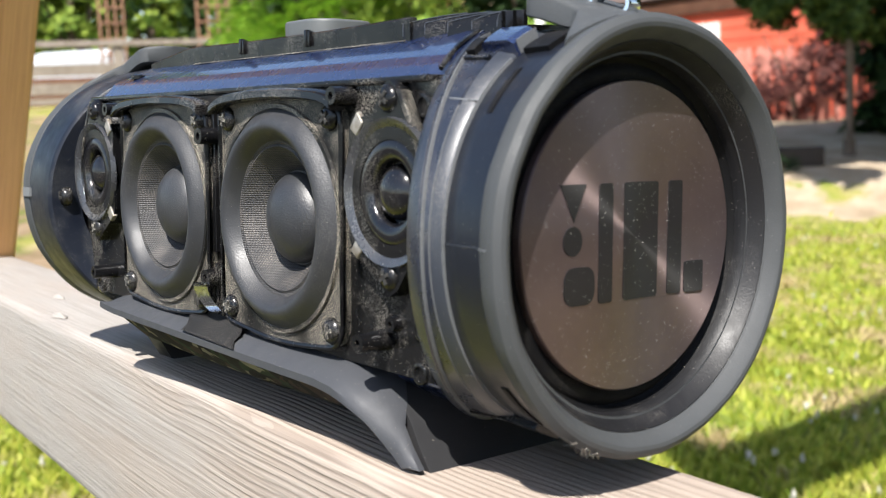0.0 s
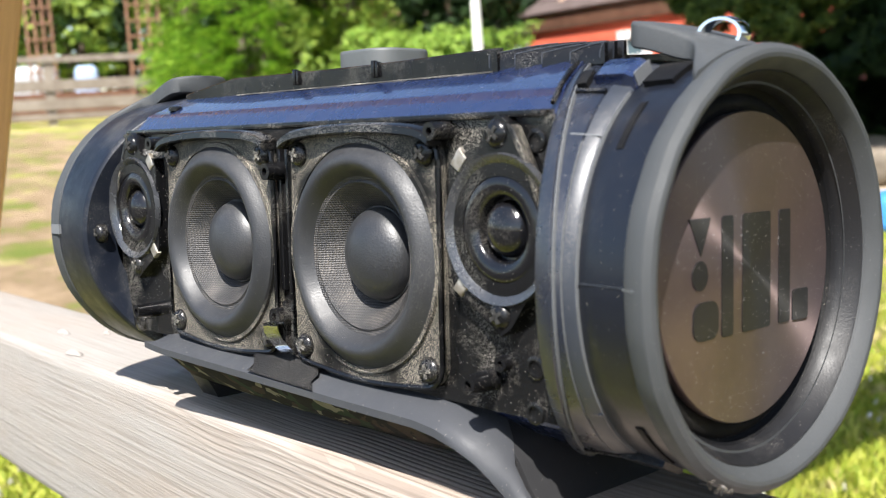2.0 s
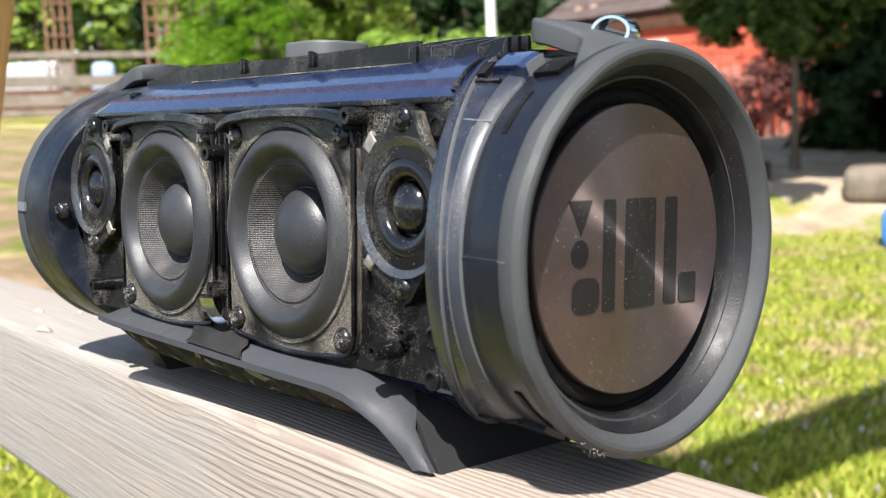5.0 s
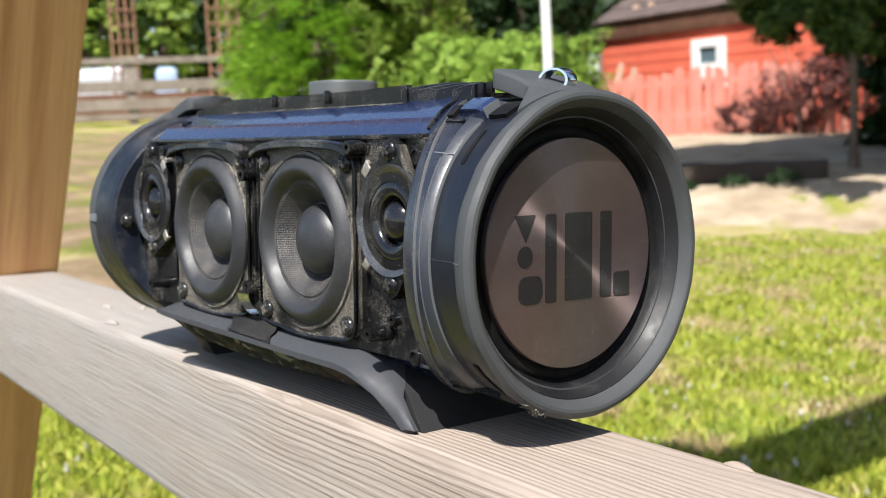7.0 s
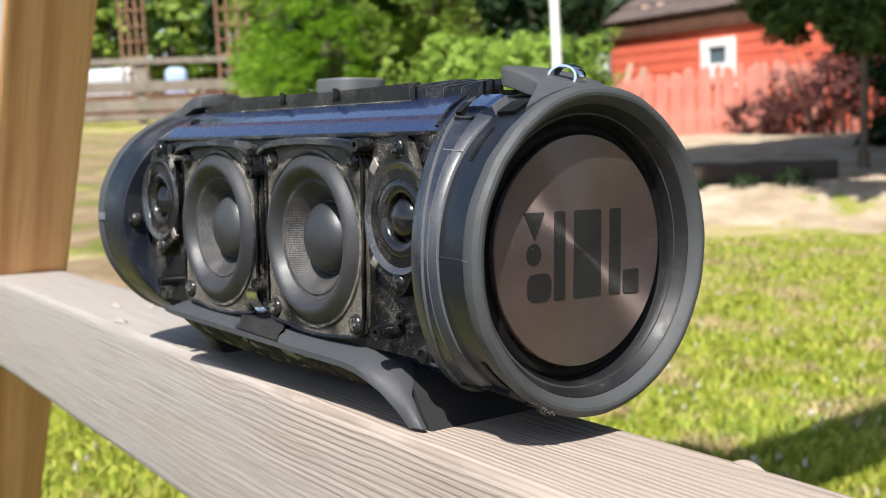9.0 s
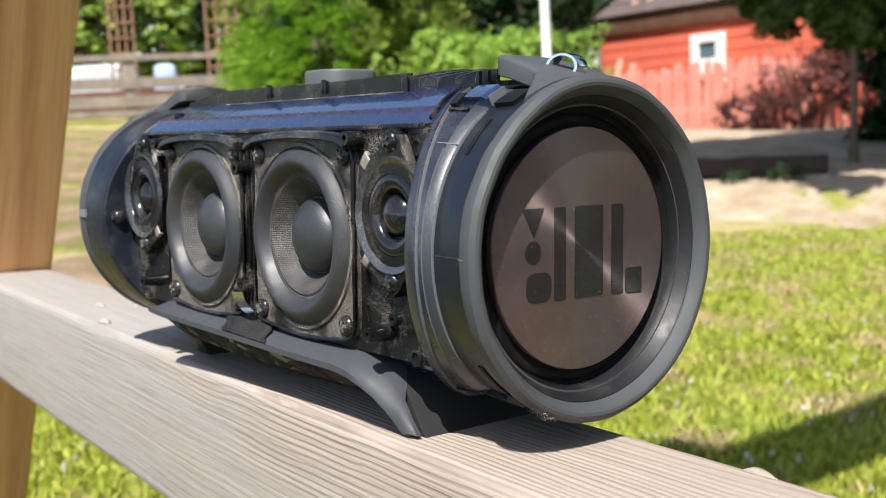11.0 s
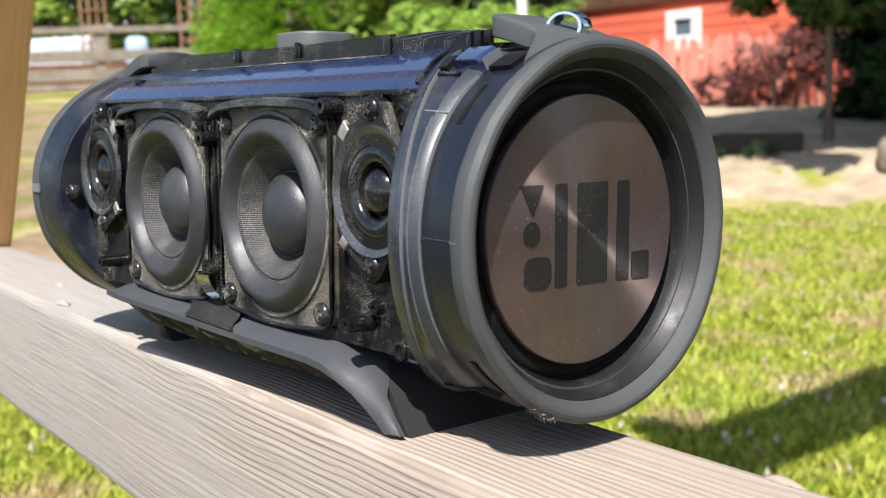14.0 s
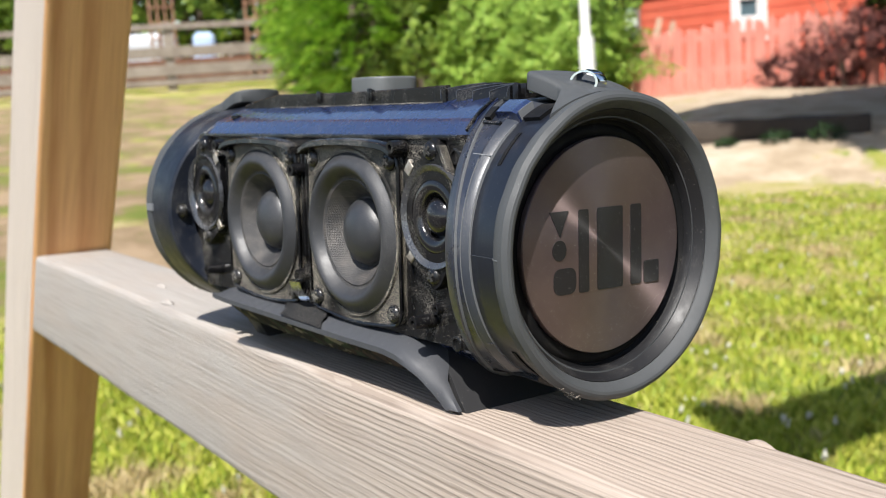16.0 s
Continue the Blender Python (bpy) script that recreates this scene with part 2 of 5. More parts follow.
def timber(name, light, dark, along, spacing, pith, tilt, shear=0.0, worn=None, blotch=0.5):
    """Sawn softwood: growth rings about a pith line, dark thin latewood, fibres and stains. along: 0 or 2, the axis of the grain."""
    m, t, b = material(name, 0.75, 0, 0.25)
    place = t.nodes.new("ShaderNodeTexCoord")
    sep = t.nodes.new("ShaderNodeSeparateXYZ")
    t.links.new(place.outputs["Object"], sep.inputs[0])
    x, y, z = sep.outputs
    if along == 0:
        a, p, q = x, y, z
    else:
        a, p, q = z, math_of(t, "SUBTRACT", x, math_of(t, "MULTIPLY", z, shear)), y

    def field(sa, sp):
        c = t.nodes.new("ShaderNodeCombineXYZ")
        for i, (v, k) in enumerate(((a, sa), (p, sp), (q, sp))):
            t.links.new(math_of(t, "MULTIPLY", v, k), c.inputs[i])
        return c.outputs[0]

    bend = math_of(t, "MULTIPLY", math_of(t, "SUBTRACT", noise_of(t, field(2.2, 7), 1.0, 3), 0.5), 0.026)
    fine = math_of(t, "MULTIPLY", math_of(t, "SUBTRACT", noise_of(t, field(14, 60), 1.0, 3), 0.5), 0.0018)
    dp = math_of(t, "ADD", math_of(t, "SUBTRACT", p, pith[0]), math_of(t, "MULTIPLY", a, tilt[0]))
    dq = math_of(t, "ADD", math_of(t, "ADD", math_of(t, "SUBTRACT", q, pith[1]), math_of(t, "MULTIPLY", a, tilt[1])), bend)
    d = math_of(t, "ADD", math_of(t, "SQRT", math_of(t, "ADD", math_of(t, "MULTIPLY", dp, dp), math_of(t, "MULTIPLY", dq, dq)), 0.0), fine)
    ring = math_of(t, "FRACT", math_of(t, "DIVIDE", d, spacing), 0.0)
    late = ramp(t, ring, [(0.0, GREY(0.55)), (0.12, GREY(0.0)), (0.50, GREY(0.12)), (0.80, GREY(1.0)), (0.93, GREY(0.9))])
    fibre = noise_of(t, field(9, 900), 1.0, 4, 0.7)
    stain = noise_of(t, field(6, 22), 1.0, 5, 0.6)
    patch = ramp(t, noise_of(t, field(4, 14), 1.0, 3), [(0.36, GREY(0.35)), (0.66, GREY(1.0))])
    strength = math_of(t, "MULTIPLY", late, patch)
    col_light = light
    if worn:
        # one stretch is bleached and worn smooth, the rest shows its grain
        mr = node(t, "ShaderNodeMapRange")
        t.links.new(math_of(t, "ADD", a, math_of(t, "MULTIPLY", math_of(t, "SUBTRACT", stain, 0.5), 0.35)), mr.inputs[0])
        mr.inputs[1].default_value, mr.inputs[2].default_value = worn
        smooth_part = math_of(t, "SUBTRACT", 1.0, mr.outputs[0])
        strength = math_of(t, "MULTIPLY", strength, math_of(t, "ADD", 0.16, math_of(t, "MULTIPLY", mr.outputs[0], 0.84)))
        col_light = mix_of(t, smooth_part, light, tuple(0.94 * sum(light) / 3 * k for k in (1.07, 0.99, 0.90)))
    col = mix_of(t, math_of(t, "MULTIPLY", strength, 0.72), col_light, dark)
    col = mix_of(t, ramp(t, fibre, [(0.34, GREY(0.40)), (0.56, GREY(0))]), col, tuple(c * 0.7 for c in dark))
    col = mix_of(t, ramp(t, stain, [(0.44, GREY(0.0)), (0.74, GREY(blotch))]), col, tuple(0.62 * (a_ + b_) for a_, b_ in zip(light, dark)))
    t.links.new(col, b.inputs["Base Color"])
    h = math_of(t, "ADD", math_of(t, "MULTIPLY", strength, -0.8), math_of(t, "MULTIPLY", fibre, 0.9))
    bump_of(t, b, h, 0.55, 0.0010)
    return m


PLANK = timber("weathered_timber", (0.370, 0.309, 0.258), (0.128, 0.095, 0.073), 0, 0.0021, (0.100, -0.140), (0.012, 0.020), worn=(-0.14, 0.10))
POST_WOOD = timber("brown_timber", (0.74, 0.43, 0.20), (0.36, 0.135, 0.042), 2, 0.0105, (0.16, 0.055), (0.012, 0.010), shear=0.585, blotch=0.12)
POST_FRONT = timber("bleached_post_face", (0.47, 0.41, 0.35), (0.27, 0.22, 0.18), 2, 0.006, (0.16, 0.055), (0.012, 0.010), shear=0.585)


def rough_paint(name, a, b2, scale=6, rough=0.8, bump=0.3, fine=90):
    m, t, b = material(name, rough, 0, 0.25)
    v = coords(t)
    col = mix_of(t, ramp(t, noise_of(t, v, scale, 5), [(0.35, GREY(0)), (0.68, GREY(1))]), a, b2)
    col = mix_of(t, ramp(t, noise_of(t, v, fine, 3), [(0.45, GREY(0)), (0.75, GREY(0.3))]), col, tuple(c * 0.6 for c in a))
    t.links.new(col, b.inputs["Base Color"])
    bump_of(t, b, noise_of(t, v, fine, 4), bump, 0.01)
    return m


RED = rough_paint("red_barn_paint", (0.62, 0.13, 0.075), (0.70, 0.165, 0.095), 1.5)
RED_OLD = rough_paint("faded_red_pickets", (0.58, 0.22, 0.17), (0.66, 0.29, 0.23), 2.5)
WHITE = rough_paint("white_paint", (0.78, 0.78, 0.76), (0.70, 0.70, 0.67), 3, 0.5)
WRAP = rough_paint("white_bale_wrap", (0.52, 0.54, 0.56), (0.42, 0.44, 0.46), 3, 0.5)
PALEBOARD = rough_paint("pale_bare_board", (0.50, 0.35, 0.25), (0.42, 0.28, 0.20), 4)
ROOF = rough_paint("weathered_roof_tile", (0.085, 0.062, 0.055), (0.125, 0.094, 0.085), 4, 0.85)
GREYWOOD = rough_paint("grey_weathered_boards", (0.17, 0.14, 0.115), (0.25, 0.215, 0.18), 5)
RUSTWOOD = rough_paint("brown_lath", (0.20, 0.105, 0.065), (0.26, 0.145, 0.09), 5)
SHEDWOOD = rough_paint("dark_brown_boards", (0.11, 0.052, 0.032), (0.16, 0.08, 0.05), 5)
STUMP = rough_paint("grey_brown_stump", (0.20, 0.165, 0.125), (0.11, 0.09, 0.07), 7)
DARKWOOD = rough_paint("near_black_timber", (0.038, 0.029, 0.023), (0.060, 0.047, 0.037), 6)
BARK = rough_paint("bark", (0.10, 0.075, 0.055), (0.16, 0.12, 0.09), 8)
BLUE = rough_paint("blue_plastic_cover", (0.05, 0.22, 0.55), (0.06, 0.26, 0.62), 4, 0.45)
PALEBLUE = rough_paint("pale_blue_cloth", (0.30, 0.40, 0.58), (0.40, 0.50, 0.66), 4, 0.8)
PANE, _t, _b = material("window_glass", 0.08, 0, 0.7)
_b.inputs["Base Color"].default_value = (0.10, 0.15, 0.17, 1)


def foliage(name, a, b2, c, dry=None):
    m, t, b = material(name, 0.6, 0, 0.3)
    g = t.nodes.new("ShaderNodeNewGeometry")
    t.links.new(ramp(t, g.outputs["Random Per Island"], [(0.0, a), (0.5, b2), (1.0, c)]), b.inputs["Base Color"])
    b.inputs["Subsurface Weight"].default_value = 0.0
    tr = t.nodes.new("ShaderNodeBsdfTranslucent")
    mx = t.nodes.new("ShaderNodeMixShader")
    mx.inputs[0].default_value = 0.35
    t.links.new(b.outputs[0], mx.inputs[1])
    t.links.new(tr.outputs[0], mx.inputs[2])
    out = t.nodes["Material Output"]
    t.links.new(mx.outputs[0], out.inputs["Surface"])
    col = b.inputs["Base Color"].links[0].from_socket
    if dry:
        v = coords(t)
        spots = ramp(t, noise_of(t, v, 4.2, 4, 0.65), [(0.50, GREY(0)), (0.60, GREY(0.9))])
        col = mix_of(t, spots, col, dry)
        t.links.new(col, b.inputs["Base Color"])
    t.links.new(col, tr.inputs[0])
    return m


LEAF = foliage("green_leaves", (0.06, 0.12, 0.016), (0.17, 0.26, 0.035), (0.30, 0.38, 0.06))
LIME = foliage("light_green_leaves", (0.13, 0.24, 0.03), (0.24, 0.37, 0.05), (0.36, 0.48, 0.09))
CONIFER = foliage("conifer_sprays", (0.055, 0.14, 0.014), (0.18, 0.36, 0.026), (0.38, 0.55, 0.060))
BLOSSOM = foliage("orange_shoot_tips", (0.25, 0.22, 0.06), (0.42, 0.28, 0.12), (0.55, 0.33, 0.20))
# leaf colours darkened to carry the shade on the underside of the bough
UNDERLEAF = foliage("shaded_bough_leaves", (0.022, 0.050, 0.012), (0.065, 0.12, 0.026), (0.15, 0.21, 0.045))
# near-black greens: shade within the leaves is put into their colour
DARKLEAF = foliage("shade_dark_leaves", (0.012, 0.030, 0.008), (0.020, 0.048, 0.012), (0.034, 0.068, 0.018))
PLUM = foliage("dark_red_leaves", (0.050, 0.018, 0.016), (0.095, 0.032, 0.028), (0.18, 0.070, 0.058))
BLADE = foliage("grass_blades", (0.18, 0.25, 0.025), (0.33, 0.375, 0.042), (0.44, 0.43, 0.080), (0.46, 0.35, 0.19))
PETAL = foliage("clover_flowers", (0.40, 0.38, 0.26), (0.50, 0.48, 0.38), (0.60, 0.58, 0.50))


def ground_material():
    m, t, b = material("lawn_and_gravel", 0.95, 0, 0.15)
    v = coords(t)
    g1 = ramp(t, noise_of(t, v, 2.2, 5, 0.6), [(0.38, (0.46, 0.36, 0.20)), (0.50, (0.33, 0.30, 0.08)), (0.66, (0.20, 0.25, 0.040))])
    g2 = ramp(t, noise_of(t, v, 46, 4, 0.7), [(0.3, GREY(0.55)), (0.6, GREY(0.0))])
    grass = mix_of(t, g2, g1, (0.17, 0.215, 0.035))
    sand = ramp(t, noise_of(t, v, 3.0, 6, 0.65), [(0.3, (0.30, 0.225, 0.145)), (0.5, (0.44, 0.345, 0.24)), (0.7, (0.54, 0.455, 0.35))])
    soil = ramp(t, noise_of(t, v, 1.9, 6, 0.68), [(0.40, (0.34, 0.245, 0.155)), (0.52, (0.225, 0.16, 0.092)), (0.58, (0.17, 0.18, 0.045)), (0.68, (0.12, 0.155, 0.028))])
    earth = t.nodes.new("ShaderNodeAttribute")
    earth.attribute_name = "earth"
    sand = mix_of(t, earth.outputs["Fac"], sand, soil)
    at = t.nodes.new("ShaderNodeAttribute")
    at.attribute_name = "bare"
    f = math_of(t, "ADD", at.outputs["Fac"], math_of(t, "MULTIPLY", math_of(t, "SUBTRACT", noise_of(t, v, 1.6, 5, 0.65), 0.5), 2.4))
    col = mix_of(t, ramp(t, f, [(0.42, GREY(0)), (0.6, GREY(1))]), grass, sand)
    # unseen ground, darkened so that the loudspeaker doesn't mirror bright lawn
    unseen_dark = t.nodes.new("ShaderNodeAttribute")
    unseen_dark.attribute_name = "unseen_dark"
    t.links.new(mix_of(t, unseen_dark.outputs["Fac"], col, ramp(t, noise_of(t, v, 30, 5), [(0.3, (0.05, 0.047, 0.044)), (0.7, (0.10, 0.095, 0.088))])), b.inputs["Base Color"])
    bump_of(t, b, noise_of(t, v, 60, 5, 0.7), 0.8, 0.03)
    return m


GROUND = ground_material()


# ---- building helpers ----
def smooth(ob, angle=40):
    for p in ob.data.polygons:
        p.use_smooth = True
    ob.data.set_sharp_from_angle(angle=radians(angle))


def part(name, bm, mat, parent=None, label="", angle=40):
    """Links a bmesh as one mesh object under a thing or a part."""
    me = bpy.data.meshes.new(name)
    bmesh.ops.recalc_face_normals(bm, faces=bm.faces)
    bm.to_mesh(me)
    bm.free()
    me.materials.append(mat)
    ob = new(name, me)
    ob.parent = parent
    smooth(ob, angle)
    return tagged(ob, label)


def thing(name, at, label, category, group="", kind=""):
    ob = new(name)
    ob.empty_display_size = 0.05
    ob.matrix_world = at
    return tagged(ob, label, category, group, kind)


def box(lo, hi, bevel=0.0, seg=2, bm=None):
    own = bmesh.new()
    bmesh.ops.create_cube(own, size=1)
    for v in own.verts:
        v.co = Vector(((lo[i] + hi[i]) / 2 + v.co[i] * (hi[i] - lo[i]) for i in range(3)))
    if bevel:
        bmesh.ops.bevel(own, geom=own.edges[:], offset=bevel, segments=seg, affect="EDGES", profile=0.6)
    return merge(bm, own)


def merge(bm, own):
    if bm is None:
        return own
    me = bpy.data.meshes.new("tmp")
    own.to_mesh(me)
    own.free()
    bm.from_mesh(me)
    bpy.data.meshes.remove(me)
    return bm


def lathe(profile, seg=96, axis="x", centre=(0, 0, 0), a0=0.0, a1=360.0, wobble=0.0, bm=None):
    """Turns (along, radius) pairs about an axis through centre. Angles run from the front (-y) upwards."""
    own = bmesh.new()
    closed = a1 - a0 >= 360
    n = seg if closed else seg + 1
    rows = []
    for i in range(n):
        a = radians(a0 + (a1 - a0) * i / seg)
        row = []
        for s, r in profile:
            rr = r * (1 + wobble * noise.noise(Vector((3 * math.cos(a), 3 * math.sin(a), s * 40))))
            if axis == "x":
                p = (s, -rr * math.cos(a), rr * math.sin(a))
            elif axis == "y":
                p = (rr * math.cos(a), s, rr * math.sin(a))
            else:
                p = (rr * math.cos(a), rr * math.sin(a), s)
            row.append(own.verts.new(Vector(centre) + Vector(p)))
        rows.append(row)
    for i in range(n if closed else n - 1):
        r0, r1 = rows[i], rows[(i + 1) % n]
        for j in range(len(profile) - 1):
            own.faces.new((r0[j], r1[j], r1[j + 1], r0[j + 1]))
    bmesh.ops.remove_doubles(own, verts=own.verts[:], dist=1e-6)
    return merge(bm, own)


def plate(outline, d0, d1, plane="xz", bevel=0.0, seg=2, bm=None):
    """A flat piece: an outline in a plane, thick from d0 to d1 along the third axis."""
    own = bmesh.new()
    def at(p, d):
        return {"xz": (p[0], d, p[1]), "yz": (d, p[0], p[1]), "xy": (p[0], p[1], d)}[plane]
    f = own.faces.new([own.verts.new(at(p, d0)) for p in outline])
    r = bmesh.ops.extrude_face_region(own, geom=[f])
    axis = {"xz": 1, "yz": 0, "xy": 2}[plane]
    for v in r["geom"]:
        if isinstance(v, bmesh.types.BMVert):
            v.co[axis] = d1
    if bevel:
        rim = [e for e in own.edges if abs(e.verts[0].co[axis] - e.verts[1].co[axis]) < 1e-7]
        bmesh.ops.bevel(own, geom=rim, offset=bevel, segments=seg, affect="EDGES", profile=0.6)
    return merge(bm, own)


def tube(points, r, seg=10, bm=None, taper=None):
    """A round bar along points."""
    own = bmesh.new()
    pts = [Vector(p) for p in points]
    rows = []
    for i, p in enumerate(pts):
        d = (pts[min(i + 1, len(pts) - 1)] - pts[max(i - 1, 0)]).normalized()
        q = d.to_track_quat("Z", "Y")
        rr = r if taper is None else r + (taper - r) * i / (len(pts) - 1)
        rows.append([own.verts.new(p + q @ Vector((rr * math.cos(2 * math.pi * k / seg), rr * math.sin(2 * math.pi * k / seg), 0))) for k in range(seg)])
    for a, b in zip(rows, rows[1:]):
        for k in range(seg):
            own.faces.new((a[k], a[(k + 1) % seg], b[(k + 1) % seg], b[k]))
    own.faces.new(rows[0][::-1])
    own.faces.new(rows[-1])
    return merge(bm, own)


def rounded(x0, z0, x1, z1, r, n=5, bow=0.0):
    """A rectangle's outline with round corners, its top and bottom bowed outwards."""
    out = []
    for cx, cz, a in ((x1 - r, z1 - r, 0), (x0 + r, z1 - r, 90), (x0 + r, z0 + r, 180), (x1 - r, z0 + r, 270)):
        for i in range(n + 1):
            b = radians(a + 90 * i / n)
            out.append((cx + r * math.cos(b), cz + r * math.sin(b)))
        if bow and a in (0, 180):
            s = 1 if a == 0 else -1
            xa, xb = (x1 - r, x0 + r) if a == 0 else (x0 + r, x1 - r)
            ze = z1 if a == 0 else z0
            for i in range(1, 8):
                u = i / 8
                out.append((xa + (xb - xa) * u, ze + s * bow * math.sin(math.pi * u)))
    return out


def flip(bm):
    """The same piece for the other end of the case."""
    for v in bm.verts:
        v.co.x = -v.co.x
    bmesh.ops.reverse_faces(bm, faces=bm.faces)
    return bm


def screw_mesh(x, y, z, r=0.0042, bm=None):
    """A pan-head screw that faces the front, with a cross recess."""
    bm = lathe([(y + 0.002, 0.0), (y + 0.002, r), (y - 0.0006, r), (y - 0.0018, r * 0.8), (y - 0.0024, r * 0.42), (y - 0.0024, 0.0)], 20, "y", (x, 0, z), bm=bm)
    return bm


def cross_mesh(x, y, z, r=0.0042, turn=20):
    bm = bmesh.new()
    for a in (turn, turn + 90):
        own = box((-r * 0.55, -0.0004, -r * 0.13), (r * 0.55, 0.0004, r * 0.13))
        bmesh.ops.rotate(own, verts=own.verts, cent=(0, 0, 0), matrix=Matrix.Rotation(radians(a), 3, "Y"))
        bmesh.ops.translate(own, verts=own.verts, vec=(x, y - 0.0024, z))
        bm = merge(bm, own)
    return bm


def holed(outline, holes, d0, d1, bevel=0.0):
    """A front plate with round holes: (x, z, radius)."""
    bm = bmesh.new()
    loops = [outline] + [[(x + r * math.cos(2 * math.pi * k / 56), z + r * math.sin(2 * math.pi * k / 56)) for k in range(56)] for x, z, r in holes]
    edges = []
    for lp in loops:
        vs = [bm.verts.new((x, d0, z)) for x, z in lp]
        edges += [bm.edges.new((a, b)) for a, b in zip(vs, vs[1:] + vs[:1])]
    bmesh.ops.triangle_fill(bm, use_beauty=True, use_dissolve=False, edges=edges)
    for f in bm.faces[:]:
        c = f.calc_center_median()
        if any(math.hypot(c.x - x, c.z - z) < r * 0.97 for x, z, r in holes):
            bm.faces.remove(f)
    r = bmesh.ops.extrude_face_region(bm, geom=bm.faces[:])
    for v in r["geom"]:
        if isinstance(v, bmesh.types.BMVert):
            v.co.y = d1
    return bm


def strip(rows3):
    """A solid loft: each row is a closed loop of points."""
    bm = bmesh.new()
    vs = [[bm.verts.new(p) for p in r] for r in rows3]
    n = len(vs[0])
    for a, b in zip(vs, vs[1:]):
        for k in range(n):
            bm.faces.new((a[k], a[(k + 1) % n], b[(k + 1) % n], b[k]))
    bm.faces.new(vs[0][::-1])
    bm.faces.new(vs[-1])
    return bm


# ---- the timber frame ----
frame_thing = thing("timber_frame", BASE, "weathered timber crossbar between the leaning brown legs of a frame", "wooden frame")
# the bar's own axes: along it, across it, up from its top
BAR = pose(0, -0.0125, -0.0017, 0, 0, -4.83) @ pose(0, 0, 0, 0, -0.95, 0)
LEAN = 0.585     # the legs of the frame lean towards each other
LEG_IN = -0.668  # where the leg's inner side meets the bar's top
BAR_END = 1.19


def timber_piece(lo, hi, bevel, cuts, rough):
    bm = box(lo, hi, bevel, 3)
    long_axis = max(range(3), key=lambda i: hi[i] - lo[i])
    es = [e for e in bm.edges if abs((e.verts[0].co - e.verts[1].co)[long_axis]) > 0.5 * (hi[long_axis] - lo[long_axis])]
    bmesh.ops.subdivide_edges(bm, edges=es, cuts=cuts, use_grid_fill=True)
    for v in bm.verts:
        p = v.co * 9
        v.co += rough * Vector((0, noise.noise(p), noise.noise(p + Vector((7, 3, 1)))))
    return bm


bar_bm = timber_piece((LEG_IN, -0.038, -0.086), (BAR_END, 0.038, 0.0), 0.006, 90, 0.0007)
for v in bar_bm.verts:
    if v.co.x < LEG_IN + 0.03:
        v.co.x += LEAN * v.co.z
part("crossbar", bar_bm, PLANK, frame_thing, "grey sun-bleached softwood bar with open grain").matrix_local = BAR


def chip(x, y, l, w):
    """A raised splinter on the bar."""
    own = bmesh.new()
    rows = []
    for i in range(7):
        u = i / 6
        h = 0.0022 * math.sin(math.pi * u) + 0.0003
        rows.append([own.verts.new((x + l * (u - 0.5), y - w * math.sin(math.pi * u) * k + w * 0.3 * u, (h if k == 0 else 0.0002))) for k in (-1, 0, 1)])
    for a, b in zip(rows, rows[1:]):
        own.faces.new((a[0], b[0], b[1], a[1]))
        own.faces.new((a[1], b[1], b[2], a[2]))
    return own


for at in ((-0.262, -0.030, 0.022, 0.004), (0.222, 0.0335, 0.014, 0.0007), (-0.345, -0.008, 0.020, 0.003), (-0.318, 0.010, 0.010, 0.002)):
    part("splinter", chip(*at), PLANK, frame_thing, "lifted wood splinter").matrix_local = BAR


def leg(side):
    bm = timber_piece((-0.145, -0.040, -0.80), (0.0, 0.040, 1.92), 0.005, 60, 0.0008)
    if side > 0:
        flip(bm)
    for v in bm.verts:
        v.co.x -= side * LEAN * v.co.z
    return bm


# the right leg is unseen, added to carry the beam
for side in (-1, 1):
    piece = part("leg", leg(side), POST_WOOD, frame_thing, "leaning yellow-brown timber leg with a bleached front")
    piece.matrix_local = BAR @ Matrix.Translation((LEG_IN if side < 0 else BAR_END, 0, 0))
    piece.data.materials.append(POST_FRONT)
    for f in piece.data.polygons:
        f.material_index = 1 if f.normal.y < -0.7 else 0
# unseen beam, placed so that its shadow falls as a strip on the lawn
part("unseen_top_beam", box((0.17, -0.06, 1.80), (0.38, 3.2, 1.95), 0.006), POST_WOOD, frame_thing)

# ---- the loudspeaker ----
CZ = 0.0704      # height of the case's axis over the bar
speaker = thing("loudspeaker", BASE, "dusty black cylindrical loudspeaker without its grille on a timber bar", "loudspeaker")
FRONT = -0.0520  # the front plate


def end_plane(y, z):
    """How far along the case its round end begins: nearest the ends in front, further in above and below."""
    a = math.atan2(z, AXIS[1] - y)
    return 0.1330 - 0.0265 * min(1.05, 1 - math.cos(a))


